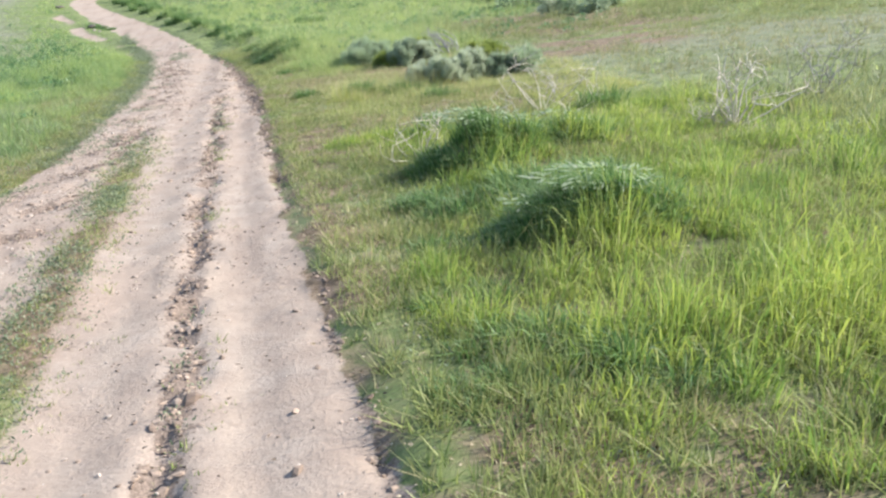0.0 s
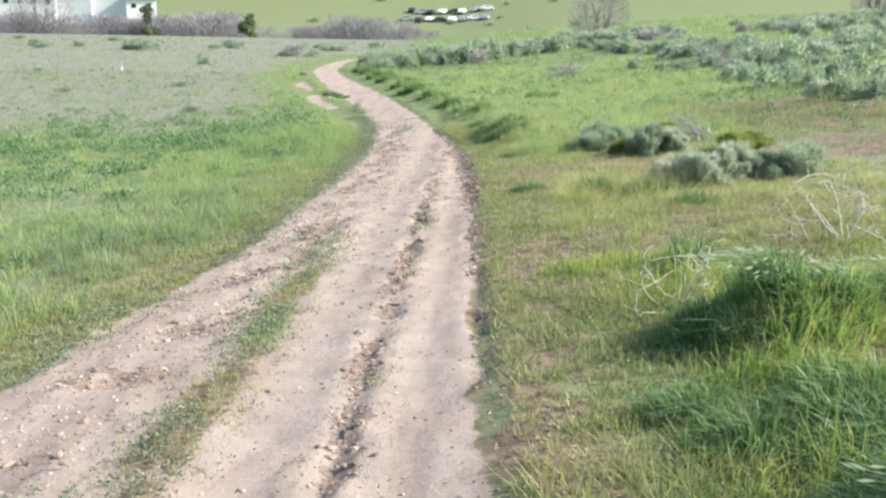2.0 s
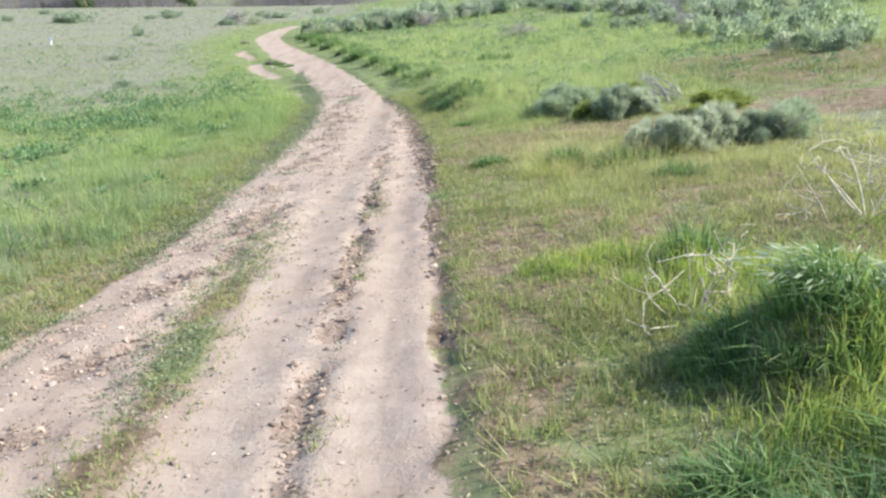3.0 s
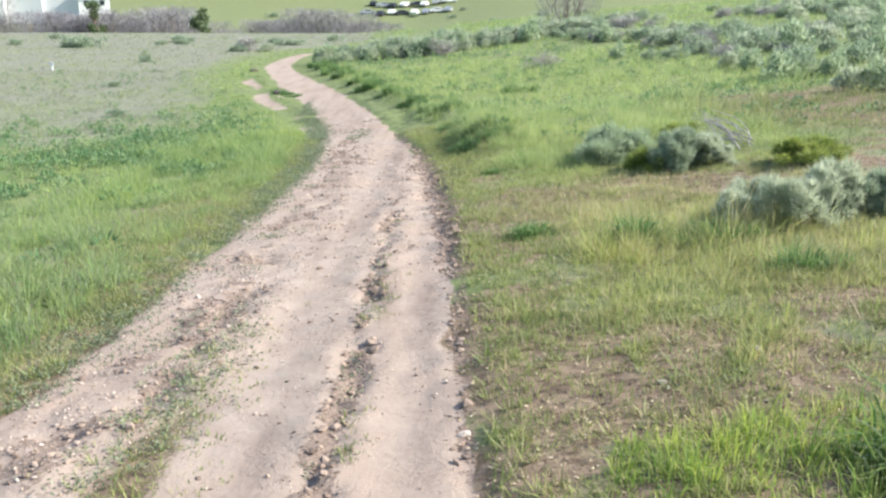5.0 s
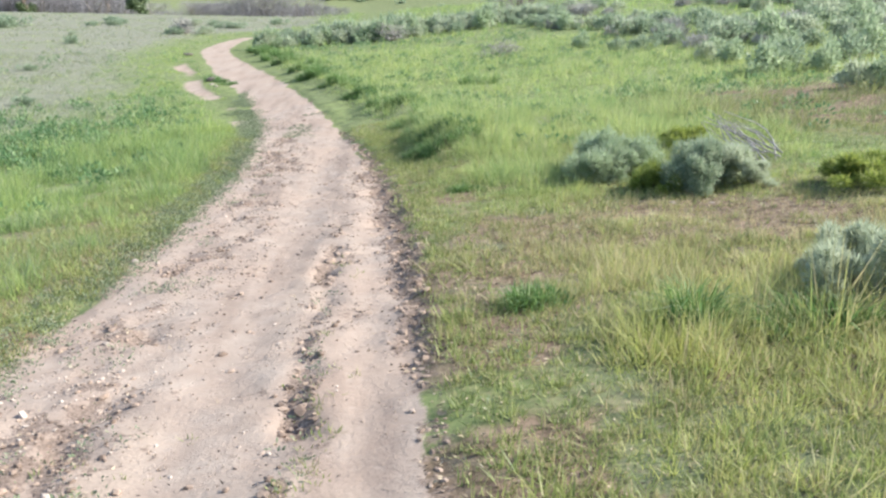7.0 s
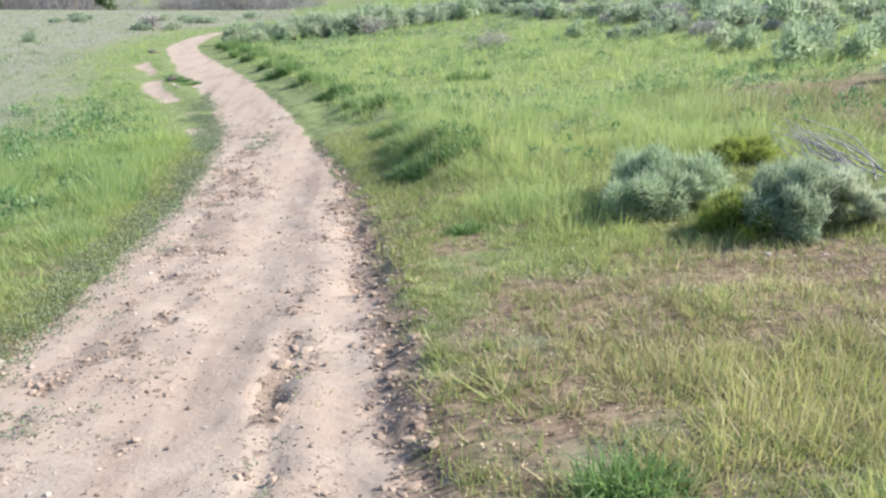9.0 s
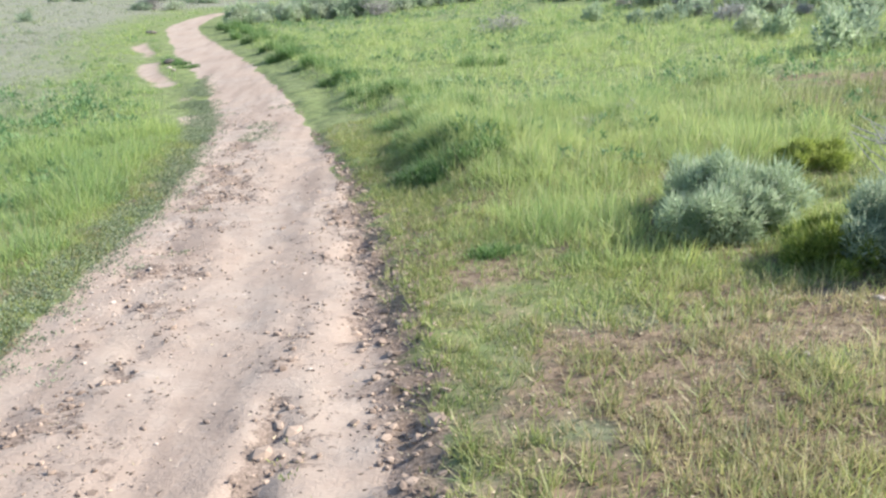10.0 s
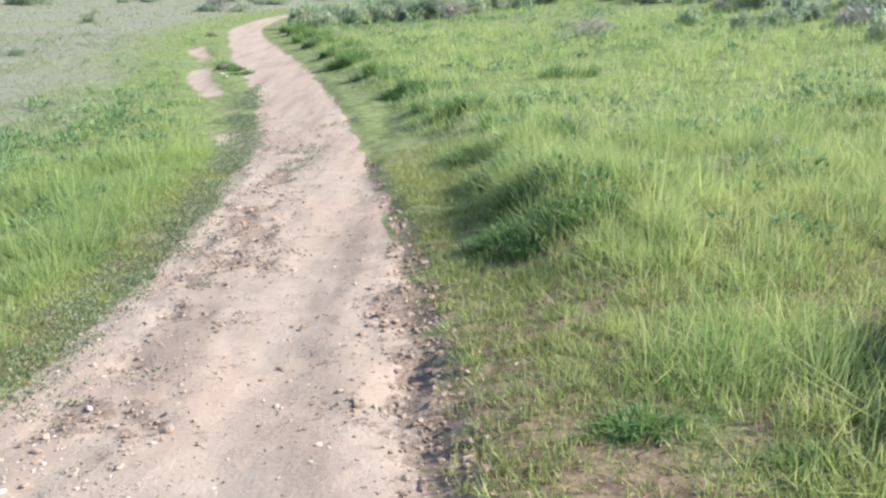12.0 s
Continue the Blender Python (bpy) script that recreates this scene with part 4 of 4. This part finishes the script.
def tussock(x, y, w, h, n, label, mat=TUSSOCK, sway=-0.25, leafy=0.25):
    """A mound of long arching grass; the blades fall over its downhill side."""
    ob = root("grass_tussock", x, y, label, "grass tussock", "tussocks on the slope")
    k = max(8, n // 55)
    ca, cu = rng.uniform(0, 6.28, k), np.sqrt(rng.uniform(0, 1, k))
    c = np.stack([w * cu * np.cos(ca) * 0.5, w * cu * np.sin(ca) * 0.36], 1)
    ch = (1.1 - 0.6 * cu * cu) * np.clip(np.exp(rng.normal(0, 0.38, k)), 0.4, 1.45)
    i = rng.integers(0, k, n)
    ox, oy = rng.normal(0, 0.045, n), rng.normal(0, 0.045, n)
    px, py = c[i, 0] + ox, c[i, 1] + oy
    z0 = gz(x, y)
    p = np.stack([px, py, height(px + x, py + y) - z0 - 0.02], 1)
    hh = h * ch[i] * rng.uniform(0.55, 1.2, n)
    bend = np.arctan2(oy * 2 + py * 0.25, ox * 2 + px * 0.25 + sway * 0.14) + rng.normal(0, 0.4, n)
    dry, lush = np.clip(rng.normal(0.02, 0.12, n) + 0.1 * rng.normal(0, 1, k)[i], 0, 1), np.clip(rng.normal(0.2, 0.25, n) + 0.25 * rng.normal(0, 1, k)[i], 0, 0.9)
    sector = (np.floor(ca / 6.2832 * 4).astype(int) % 4)[i]
    for q in range(4):
        b = sector == q
        if b.any():
            v, f, t = blades(p[b], hh[b], rng.uniform(0.005, 0.011, b.sum()), np.abs(rng.normal(0.7, 0.4, b.sum())), rng.uniform(0, 6.28, b.sum()), bend[b], dry[b], lush[b], 2)
            tagged(part("blade_clump", np_mesh("tussock_blades", v, f, mat, ("tone", t)), ob), kind="stuff")
    k = int(n * leafy * 0.06)
    if k > 20:
        a = rng.uniform(0, 6.28, k)
        u = np.sqrt(rng.uniform(0, 1, k))
        q = np.stack([w * 0.32 * u * np.cos(a) - 0.05, w * 0.22 * u * np.sin(a), np.full(k, h * 0.85) * (1.1 - 0.35 * u)], 1)
        d = np.stack([np.cos(a) - 0.5, np.sin(a), rng.uniform(-0.5, 0.4, k)], 1)
        v, f, t = leaves(q, d, rng.uniform(0.03, 0.085, k), rng.uniform(0.003, 0.007, k), np.clip(rng.normal(0.45, 0.25, k), 0, 1), np.zeros(k))
        tagged(part("leaf_mat", np_mesh("tussock_leaves", v, f, SAGE, ("tone", t)), ob, "flattened silvery blue-green leaves"), kind="stuff")
    return ob


def dead_shrub(x, y, w, h, n, mat, label, thick=0.006, turn=0.0, sub=3, arch=0.1):
    """Leafless dry twigs from one foot; every main branch is a part."""
    ob = root("dead_shrub", x, y, label, "dead shrub", "dead shrubs in the grass", None, turn)
    for i in range(n):
        a = i * 6.28 / n + rng.uniform(-0.5, 0.5)
        k = rng.uniform(0.35, 1.0)
        end = np.array([w / 2 * k * math.cos(a), w / 2 * k * math.sin(a), h * rng.uniform(0.35, 1.0) * (1.15 - 0.5 * k)])
        line = bent_line((end[0] * 0.06, end[1] * 0.06, -0.03), end, arch * w, 7)
        bits = [tube(line, np.linspace(thick, thick * 0.35, 7), 4)]
        for j in range(sub):
            s = line[int(rng.integers(2, 6))]
            e = s + np.array([rng.normal(0, 0.16) * w, rng.normal(0, 0.16) * w, rng.uniform(-0.05, 0.3) * h])
            bits.append(tube(bent_line(s, e, 0.06 * w, 5), np.linspace(thick * 0.6, thick * 0.25, 5), 3))
        part("branch", np_mesh("dead_branch", *joined(bits), mat, smooth=True), ob)
    return ob


def rock(name, x, y, sx, sy, sz, mat, label, category="stone", sink=0.25, group=""):
    bm = bmesh.new()
    bmesh.ops.create_icosphere(bm, subdivisions=3, radius=1)
    o = Vector((x * 3.1, y * 1.7, 0))
    for v in bm.verts:
        k = 1 + 0.32 * noise.noise(v.co * 1.1 + o) + 0.14 * noise.noise(v.co * 2.9 + o)
        v.co = Vector((v.co.x * sx * k, v.co.y * sy * k, v.co.z * sz * k))
    me = bm_mesh(name, bm, mat, True)
    ob = new(name, me)
    ob.matrix_basis = pose(x, y, gz(x, y) + sz * (0.75 - 2 * sink), 0, 0, (x * 97 + y * 31) % 360)
    return tagged(ob, label, category, group)


def bare_thicket(name, w, h, n):
    """Meshes of one leafless grey shrub: limbs, and a haze of fine twigs."""
    limbs = []
    for i in range(9):
        a = rng.uniform(0, 6.28)
        k = rng.uniform(0.1, 0.9)
        limbs.append(tube(bent_line((0.1 * w * math.cos(a), 0.1 * w * math.sin(a), -0.2), (w / 2 * k * math.cos(a), w / 2 * k * math.sin(a), h * rng.uniform(0.6, 0.95)), 0.1 * w, 6),
                          np.linspace(0.07, 0.015, 6), 4))
    a, u, zz = rng.uniform(0, 6.28, n), np.sqrt(rng.uniform(0, 1, n)), rng.uniform(0.02, 0.85, n)
    k = u * np.sqrt(np.clip(1 - (zz - 0.3) ** 2 * 1.8, 0.05, 1))
    p = np.stack([w / 2 * k * np.cos(a), w / 2 * k * np.sin(a), h * zz], 1)
    v, f, t = blades(p, h * rng.uniform(0.06, 0.2, n), rng.uniform(0.02, 0.045, n), np.abs(rng.normal(0.8, 0.45, n)), rng.uniform(0, 6.28, n), a + rng.normal(0, 0.6, n),
                     rng.uniform(0, 0.6, n), np.zeros(n), 1)
    return np_mesh(name + "_twigs", v, f, HAZED_TWIG, ("tone", t)), np_mesh(name + "_limbs", *joined(limbs), BARK, smooth=True)


def tree(x, y, w, h, label, n=2600):
    ob = root("tree", x, y, label, "tree")
    ob.location.z -= 0.1
    bits = [tube(bent_line((0, 0, -0.3), (0.1, 0, h * 0.75), 0.1, 7), np.linspace(0.05 * h * 0.6, 0.03, 7), 7)]
    ls = lobes(16, w / 2, w / 2, h)
    for cx, cy, cz, r in ls[:9]:
        bits.append(tube(bent_line((0.03, 0, h * 0.3), (cx, cy, cz), 0.1, 5), np.linspace(0.06, 0.012, 5), 5))
    part("trunk", np_mesh("trunk", *joined(bits), BARK, smooth=True), ob, "brown trunk and limbs")
    pts = []
    for cx, cy, cz, r in ls:
        d = rng.normal(size=(n // 16, 3))
        d /= np.linalg.norm(d, axis=1)[:, None]
        pts.append(d * (1.5 * r * rng.uniform(0.2, 1, n // 16) ** 0.5)[:, None] + (cx, cy, cz))
    p = np.concatenate(pts)
    m = len(p)
    v, f, t = leaves(p, rng.normal(size=(m, 3)), rng.uniform(0.15, 0.32, m), rng.uniform(0.05, 0.1, m), rng.uniform(0, 0.3, m), rng.uniform(0, 0.4, m))
    part("crown", np_mesh("crown", v, f, TREE_LEAF, ("tone", t)), ob, "dark green leafy crown")
    return ob


def box_mesh(name, x0, x1, y0, y1, z0, z1, mat, bevel=0.0):
    bm = bmesh.new()
    bmesh.ops.create_cube(bm, size=1)
    for v in bm.verts:
        v.co = Vector(((x0 + x1) / 2 + v.co.x * (x1 - x0), (y0 + y1) / 2 + v.co.y * (y1 - y0), (z0 + z1) / 2 + v.co.z * (z1 - z0)))
    if bevel:
        bmesh.ops.bevel(bm, geom=bm.edges[:], offset=bevel, segments=2, affect="EDGES")
    return bm_mesh(name, bm, mat)


def house(x, y, w, d, wall_h, roof_h, turn, label, z):
    ob = root("house", x, y, label, "house", "houses beyond the field", z, turn)
    part("wall", box_mesh("house_wall", -w / 2, w / 2, -d / 2, d / 2, -6, wall_h, WHITE_PAINT), ob)
    bm = bmesh.new()
    e = 0.5
    pts = [bm.verts.new((sx * (w / 2 + e), sy * (d / 2 + e) * k, wall_h - 0.1 + (0.18 if up else 0) + (roof_h if k == 0 else 0)))
           for sx in (-1, 1) for up in (0, 1) for sy, k in ((-1, 1), (1, 0), (1, 1))]
    for sx in (0, 6):
        bm.faces.new((pts[sx], pts[sx + 1], pts[sx + 4], pts[sx + 3]))
        bm.faces.new((pts[sx + 1], pts[sx + 2], pts[sx + 5], pts[sx + 4]))
    for i, j in ((3, 4), (4, 5), (0, 1), (1, 2), (0, 3), (2, 5)):
        bm.faces.new((pts[i], pts[j], pts[j + 6], pts[i + 6]))
    bmesh.ops.recalc_face_normals(bm, faces=bm.faces[:])
    part("roof", bm_mesh("house_roof", bm, TEAL_ROOF), ob, "teal metal gable roof")
    part("gable", box_mesh("house_gable", -w / 2 + 0.1, w / 2 - 0.1, -0.3, 0.3, wall_h - 0.2, wall_h + roof_h - 0.3, WHITE_PAINT), ob)
    n = max(2, int(w / 3.2))
    for i in range(n):
        cx = -w / 2 + (i + 0.5) * w / n
        win = part("window", box_mesh("window_frame", cx - 0.65, cx + 0.65, -d / 2 - 0.06, -d / 2 + 0.05, wall_h - 2.1, wall_h - 0.8, WHITE_PAINT, 0.02), ob)
        part("pane", box_mesh("window_pane", cx - 0.55, cx + 0.55, -d / 2 - 0.08, -d / 2, wall_h - 2.0, wall_h - 0.9, DARK_GLASS), win, "dark window glass")
    return ob


def car(x, y, turn, paint, label):
    z = gz(x, y)
    ob = root("car", x, y, label, "car", "cars parked on the far lot", z, turn)
    bm = bmesh.new()
    prof = [(-2.1, 0.3), (-2.15, 0.75), (-1.9, 0.95), (-1.2, 1.0), (-0.7, 1.45), (0.8, 1.48), (1.5, 1.05), (2.05, 0.95), (2.15, 0.35)]
    a = [bm.verts.new((px, -0.85, pz)) for px, pz in prof]
    b = [bm.verts.new((px, 0.85, pz)) for px, pz in prof]
    bm.faces.new(a)
    bm.faces.new(b[::-1])
    for i in range(len(prof)):
        j = (i + 1) % len(prof)
        bm.faces.new((a[j], a[i], b[i], b[j]))
    bmesh.ops.bevel(bm, geom=bm.edges[:], offset=0.06, segments=2, affect="EDGES")
    part("body", bm_mesh("car_body", bm, paint), ob)
    part("side_window", box_mesh("side_window", -0.75, 0.85, -0.87, 0.87, 1.03, 1.36, DARK_GLASS, 0.05), ob, "dark side windows")
    for wx in (-1.35, 1.35):
        for wy in (-0.8, 0.8):
            v, f = tube([(wx, wy - 0.1, 0.32), (wx, wy - 0.09, 0.32), (wx, wy + 0.09, 0.32), (wx, wy + 0.1, 0.32)], [0.2, 0.32, 0.32, 0.2], 14)
            part("wheel", np_mesh("wheel", v, f, RUBBER, smooth=False), ob, "black tyre")
    return ob


sage_row()
hill_sage()
field_shrubs()

LUSH = "dark green grass tussock topped with flattened silvery leaves"
tussock(1.85, 4.42, 1.1, 0.17, 4600, LUSH, TUSSOCK, sway=-0.9, leafy=0.7)
# Downhill side of the mound, its shade put into darker blades.
tussock(1.5, 4.45, 0.5, 0.15, 1200, LUSH, SHADED_TUSSOCK, sway=-0.9, leafy=0.4)
tussock(1.75, 6.52, 1.1, 0.17, 4400, LUSH, TUSSOCK, sway=-0.9, leafy=0.7)
# Lush clumps, coloured darker to stand for shade in the long grass.
for tx, ty, tw, th in [(1.35, 5.3, 0.7, 0.15), (1.75, 5.5, 0.8, 0.18), (1.7, 5.1, 0.6, 0.15), (2.15, 5.5, 0.8, 0.18), (1.15, 5.6, 0.5, 0.12), (0.95, 3.75, 0.5, 0.09), (1.05, 3.1, 0.6, 0.11), (0.8, 2.75, 0.45, 0.09), (1.35, 2.7, 0.6, 0.13), (1.0, 4.6, 0.4, 0.08)]:
    tussock(tx, ty, tw, th, int(11000 * th), "grass clump in the long grass, dark green with shade in its colour", SHADED_TUSSOCK, leafy=0.1)
tussock(2.45, 6.7, 0.9, 0.17, 2400, LUSH, TUSSOCK, sway=-0.6, leafy=0.5)
# The nearest bank tussocks take the tone with the bank's shade in it.
for tx, ty, tw, th in [(0.72, 18.6, 0.9, 0.17), (0.95, 19.4, 1.1, 0.2), (0.7, 20.4, 0.9, 0.18), (0.6, 21.7, 1.0, 0.18), (0.3, 24.4, 0.8, 0.18), (0.0, 25.4, 0.7, 0.2), (-0.45, 27.6, 0.9, 0.26), (-1.15, 30.2, 0.9, 0.26),
                       (-1.85, 33.0, 1.2, 0.36), (-2.4, 35.2, 0.9, 0.28), (-3.3, 38.6, 1.0, 0.32), (-3.8, 40.8, 1.3, 0.42), (-4.6, 43.5, 1.0, 0.33), (-4.95, 45.4, 1.2, 0.38)]:
    tussock(tx, ty, tw, th, 2200 if ty < 25 else 1100, "dark green tussock on the uphill bank of the trail", SHADED_TUSSOCK if ty < 22 else TUSSOCK, sway=-0.5, leafy=0.0)
for i in range(12):
    ty = 21.5 + i * 1.9 + rng.uniform(-0.7, 0.7)
    tussock(float(right_edge(ty)) + rng.uniform(0.55, 1.9), ty, rng.uniform(0.35, 0.9), rng.uniform(0.16, 0.3), 500, "dark green tussock on the uphill bank of the trail", leafy=0.0)
for tx, ty, tw, th in [(0.82, 12.3, 0.35, 0.12), (0.78, 16.1, 0.22, 0.09), (2.1, 11.5, 0.6, 0.2), (1.5, 11.7, 0.4, 0.2), (2.9, 20.7, 0.6, 0.2), (2.0, 27.8, 0.9, 0.25), (4.6, 23.3, 0.7, 0.22), (3.5, 8.4, 0.5, 0.2),
                       (1.7, 8.1, 0.35, 0.2), (2.25, 10.6, 0.4, 0.16), (1.25, 15.8, 0.2, 0.07)]:
    tussock(tx, ty, tw, th, 700, "small green grass tuft among thinner grass", leafy=0.0, sway=-0.2)
# Tufts on a hummock whose shade is put into their dark tone.
for tx, ty, tw, th in [(-5.0, 34.85, 0.5, 0.24), (-4.75, 34.4, 0.4, 0.14), (-4.35, 33.6, 0.5, 0.12)]:
    tussock(tx, ty, tw, th, 700, "grass tuft beside a low rock, dark green with painted shade", SHADED_TUSSOCK, leafy=0.0)

dead_shrub(2.9, 8.55, 1.15, 0.62, 13, DEAD_WOOD, "bleached leafless shrub with thin crooked twigs", 0.0062, arch=0.16)
dead_shrub(3.3, 9.3, 0.5, 0.35, 7, GREY_WOOD, "low grey dead shrub in the grass", 0.005)
dead_shrub(1.38, 7.1, 0.55, 0.46, 11, DEAD_WOOD, "thin bleached dry stalks standing in grass", 0.005, arch=0.25)
dead_shrub(3.9, 6.65, 0.7, 0.5, 18, DEAD_WOOD, "low tangle of bleached and grey dead twigs", 0.008, arch=0.3)
dead_shrub(3.6, 6.75, 0.4, 0.3, 6, DEAD_WOOD, "few bleached dry stalks in the grass", 0.004)
dead_shrub(5.3, 7.6, 1.1, 0.75, 12, GREY_WOOD, "open leafless grey shrub on the slope", 0.007)
dead_shrub(3.65, 12.0, 0.8, 0.5, 12, GREY_WOOD, "grey dead twigs grown through with sagebrush", 0.006)
dead_shrub(3.45, 35.0, 1.5, 0.5, 30, GREY_WOOD, "pale grey leafless low shrub in green grass", 0.012, sub=5)
dead_shrub(0.3, 46.3, 1.8, 0.7, 26, GREY_WOOD, "pale grey leafless shrub before the sage row", 0.014, sub=5)
dead_shrub(2.85, 20.9, 0.5, 0.25, 8, GREY_WOOD, "low grey dead twigs in tall grass", 0.004)
dead_shrub(2.2, 20.0, 0.45, 0.22, 8, DEAD_WOOD, "low bleached dead twigs in tall grass", 0.004)


def dead_branch_arch():
    ob = root("fallen_branch", 3.58, 16.55, "grey weathered dead branches arching over the grass", "dead branch")
    for i in range(26):
        a = np.array([rng.uniform(-0.28, -0.02), rng.uniform(0.1, 0.55), rng.uniform(0.26, 0.44)])
        b = np.array([rng.uniform(0.02, 0.3), rng.uniform(-0.55, -0.1), -0.03 if i < 8 else rng.uniform(0.02, 0.22)])
        part("branch", np_mesh("arch_branch", *tube(bent_line(a, b, 0.06, 7), np.linspace(0.003, 0.008, 7) * rng.uniform(0.5, 1.3), 5), GREY_WOOD, smooth=True), ob)


dead_branch_arch()

rock("rock", -5.05, 34.65, 0.16, 0.13, 0.08, DARK_ROCK, "dark rock beside the bare strip", "rock", 0.1)
rock("rock", -7.85, 45.0, 0.2, 0.16, 0.09, DARK_ROCK, "low dark rock at the trail edge", "rock", 0.1)
STONES = "pale stones on and beside the trail"
for sx, sy, s in [(-1.98, 14.55, 0.05), (-1.88, 14.4, 0.07), (-1.70, 14.35, 0.035), (-1.95, 15.2, 0.03), (-1.6, 16.9, 0.03), (-1.86, 17.0, 0.03), (-0.62, 16.7, 0.025), (2.35, 14.75, 0.04), (2.62, 14.6, 0.03), (1.75, 14.2, 0.035),
                  (1.55, 9.3, 0.04), (1.05, 9.0, 0.03), (-1.45, 8.5, 0.035), (-1.7, 7.3, 0.04), (-0.75, 6.2, 0.02), (-0.6, 3.3, 0.022), (-0.8, 4.2, 0.02), (-1.62, 11.0, 0.035), (-1.5, 12.4, 0.03), (-4.85, 33.6, 0.09), (-4.6, 32.9, 0.08)]:
    rock("stone", sx, sy, s * 0.7, s * 0.5, s * 0.34, STONE, "small pale dusty stone on the ground", "stone", 0.2, STONES)

post = root("marker_post", -16.9, 46.0, "small white marker post standing in the field", "marker post")
part("post", np_mesh("post", *tube([(0, 0, -0.2), (0, 0, 0.2), (0, 0, 0.36), (0, 0, 0.37)], [0.045, 0.045, 0.045, 0.005], 8), WHITE_PAINT), post)
part("plate", box_mesh("plate", -0.09, 0.09, -0.065, -0.045, 0.2, 0.36, WHITE_PAINT, 0.004), post)

# ---- beyond the field ----
THICKETS = [bare_thicket("thicket_a", 5.5, 4.2, 3000), bare_thicket("thicket_b", 4.5, 3.4, 2400), bare_thicket("thicket_c", 6.5, 3.8, 3200)]


def thicket(x, y, size, group="bare thicket below the field"):
    k = THICKETS[int(rng.integers(0, 3))]
    ob = root("bare_shrub", x, y, "tall leafless grey-brown shrub in a thicket", "bare shrub", group, None, rng.uniform(0, 360), size)
    part("crown", k[0], ob)
    part("trunk", k[1], ob)


for i in range(34):
    thicket(-60 + i * 1.09 + rng.normal(0, 0.6), rng.uniform(98, 114), rng.uniform(0.75, 1.35))
for i in range(16):
    thicket(-18.5 + i * 0.85 + rng.normal(0, 0.4), rng.uniform(97, 106), rng.uniform(0.6, 0.95))
for i in range(26):
    thicket(32 + i * 2.2 + rng.normal(0, 0.8), rng.uniform(70, 82) - i * 0.5, rng.uniform(0.7, 1.1), "bare thicket behind the hill")
for i in range(9):
    thicket(-39.5 + i * 1.1 + rng.normal(0, 0.3), rng.uniform(98.5, 103), rng.uniform(0.65, 0.85))
tree(-23.2, 96.5, 2.1, 3.3, "small round dark green tree below the field")
tree(-33.6, 97, 1.6, 3.9, "narrow dark evergreen tree in the bare thicket")
tree(-57, 104, 4.0, 5.5, "dark green tree in the bare thicket")
thicket(8.5, 66, 0.75, "bare thicket behind the hill")

house(-112, 232, 16, 11, 6.0, 3.0, 12, "white house with a teal gable roof", -4.2)
house(-100, 236, 8, 10, 6.2, 2.4, 8, "white house with a teal gable roof", -2.4)
house(-93, 238, 9, 10, 6.8, 2.6, 12, "white house with a teal gable roof", -2.2)
house(-83, 232, 7, 8, 3.6, 3.0, 20, "low white house with a teal gable roof", -2.6)
house(-58, 300, 24, 10, 4.0, 2.4, 4, "long white building on the far slope", gz(-58, 300))
PAINTS = [(CAR_SILVER, "silver car parked on the far lot"), (CAR_DARK, "dark car parked on the far lot"), (WHITE_PAINT, "white car parked on the far lot")]
for i in range(16):
    paint, text = PAINTS[(i * 7 + i // 3) % 3]
    car(-19 + (i % 8) * 3.1 + rng.normal(0, 0.3), 258 + 16 * (i // 8) + rng.normal(0, 1.0), 80 + rng.normal(0, 8) if i % 3 else 15, paint, text)
for i in range(26):
    far_bush(1, rng.uniform(-70, 30), rng.uniform(140, 330), "dark round shrub on the far green slope", "shrubs on the far slope", rng.uniform(1.5, 2.8), 0.7).name = "shrub"

turf_object()
weeds_object()
litter_object()
field_weeds()
lumps(26000, (-2.5, 0.6, 1.8, 26), gravel_density, (0.003, 0.0085), PEBBLE, "gravel", "loose pale and brown pebbles on the dirt trail", "gravel")
lumps(64000, (-2.2, 0.8, 1.8, 42), clod_density, (0.005, 0.014), CLOD, "soil_clods", "dark crumbled soil clods in the ruts", "soil clods")
lumps(9000, (-0.8, 0.9, 1.8, 30), lambda x, y: ramp(0.45, 0.8, churn_mask(x, y)) * ramp(0.4, 0.55, fbm(x, y, 3.1, 141)), (0.011, 0.026), CLOD, "earth_lumps", "large broken lumps of dark soil along the rim", "soil clods", 0.75, 0.042)
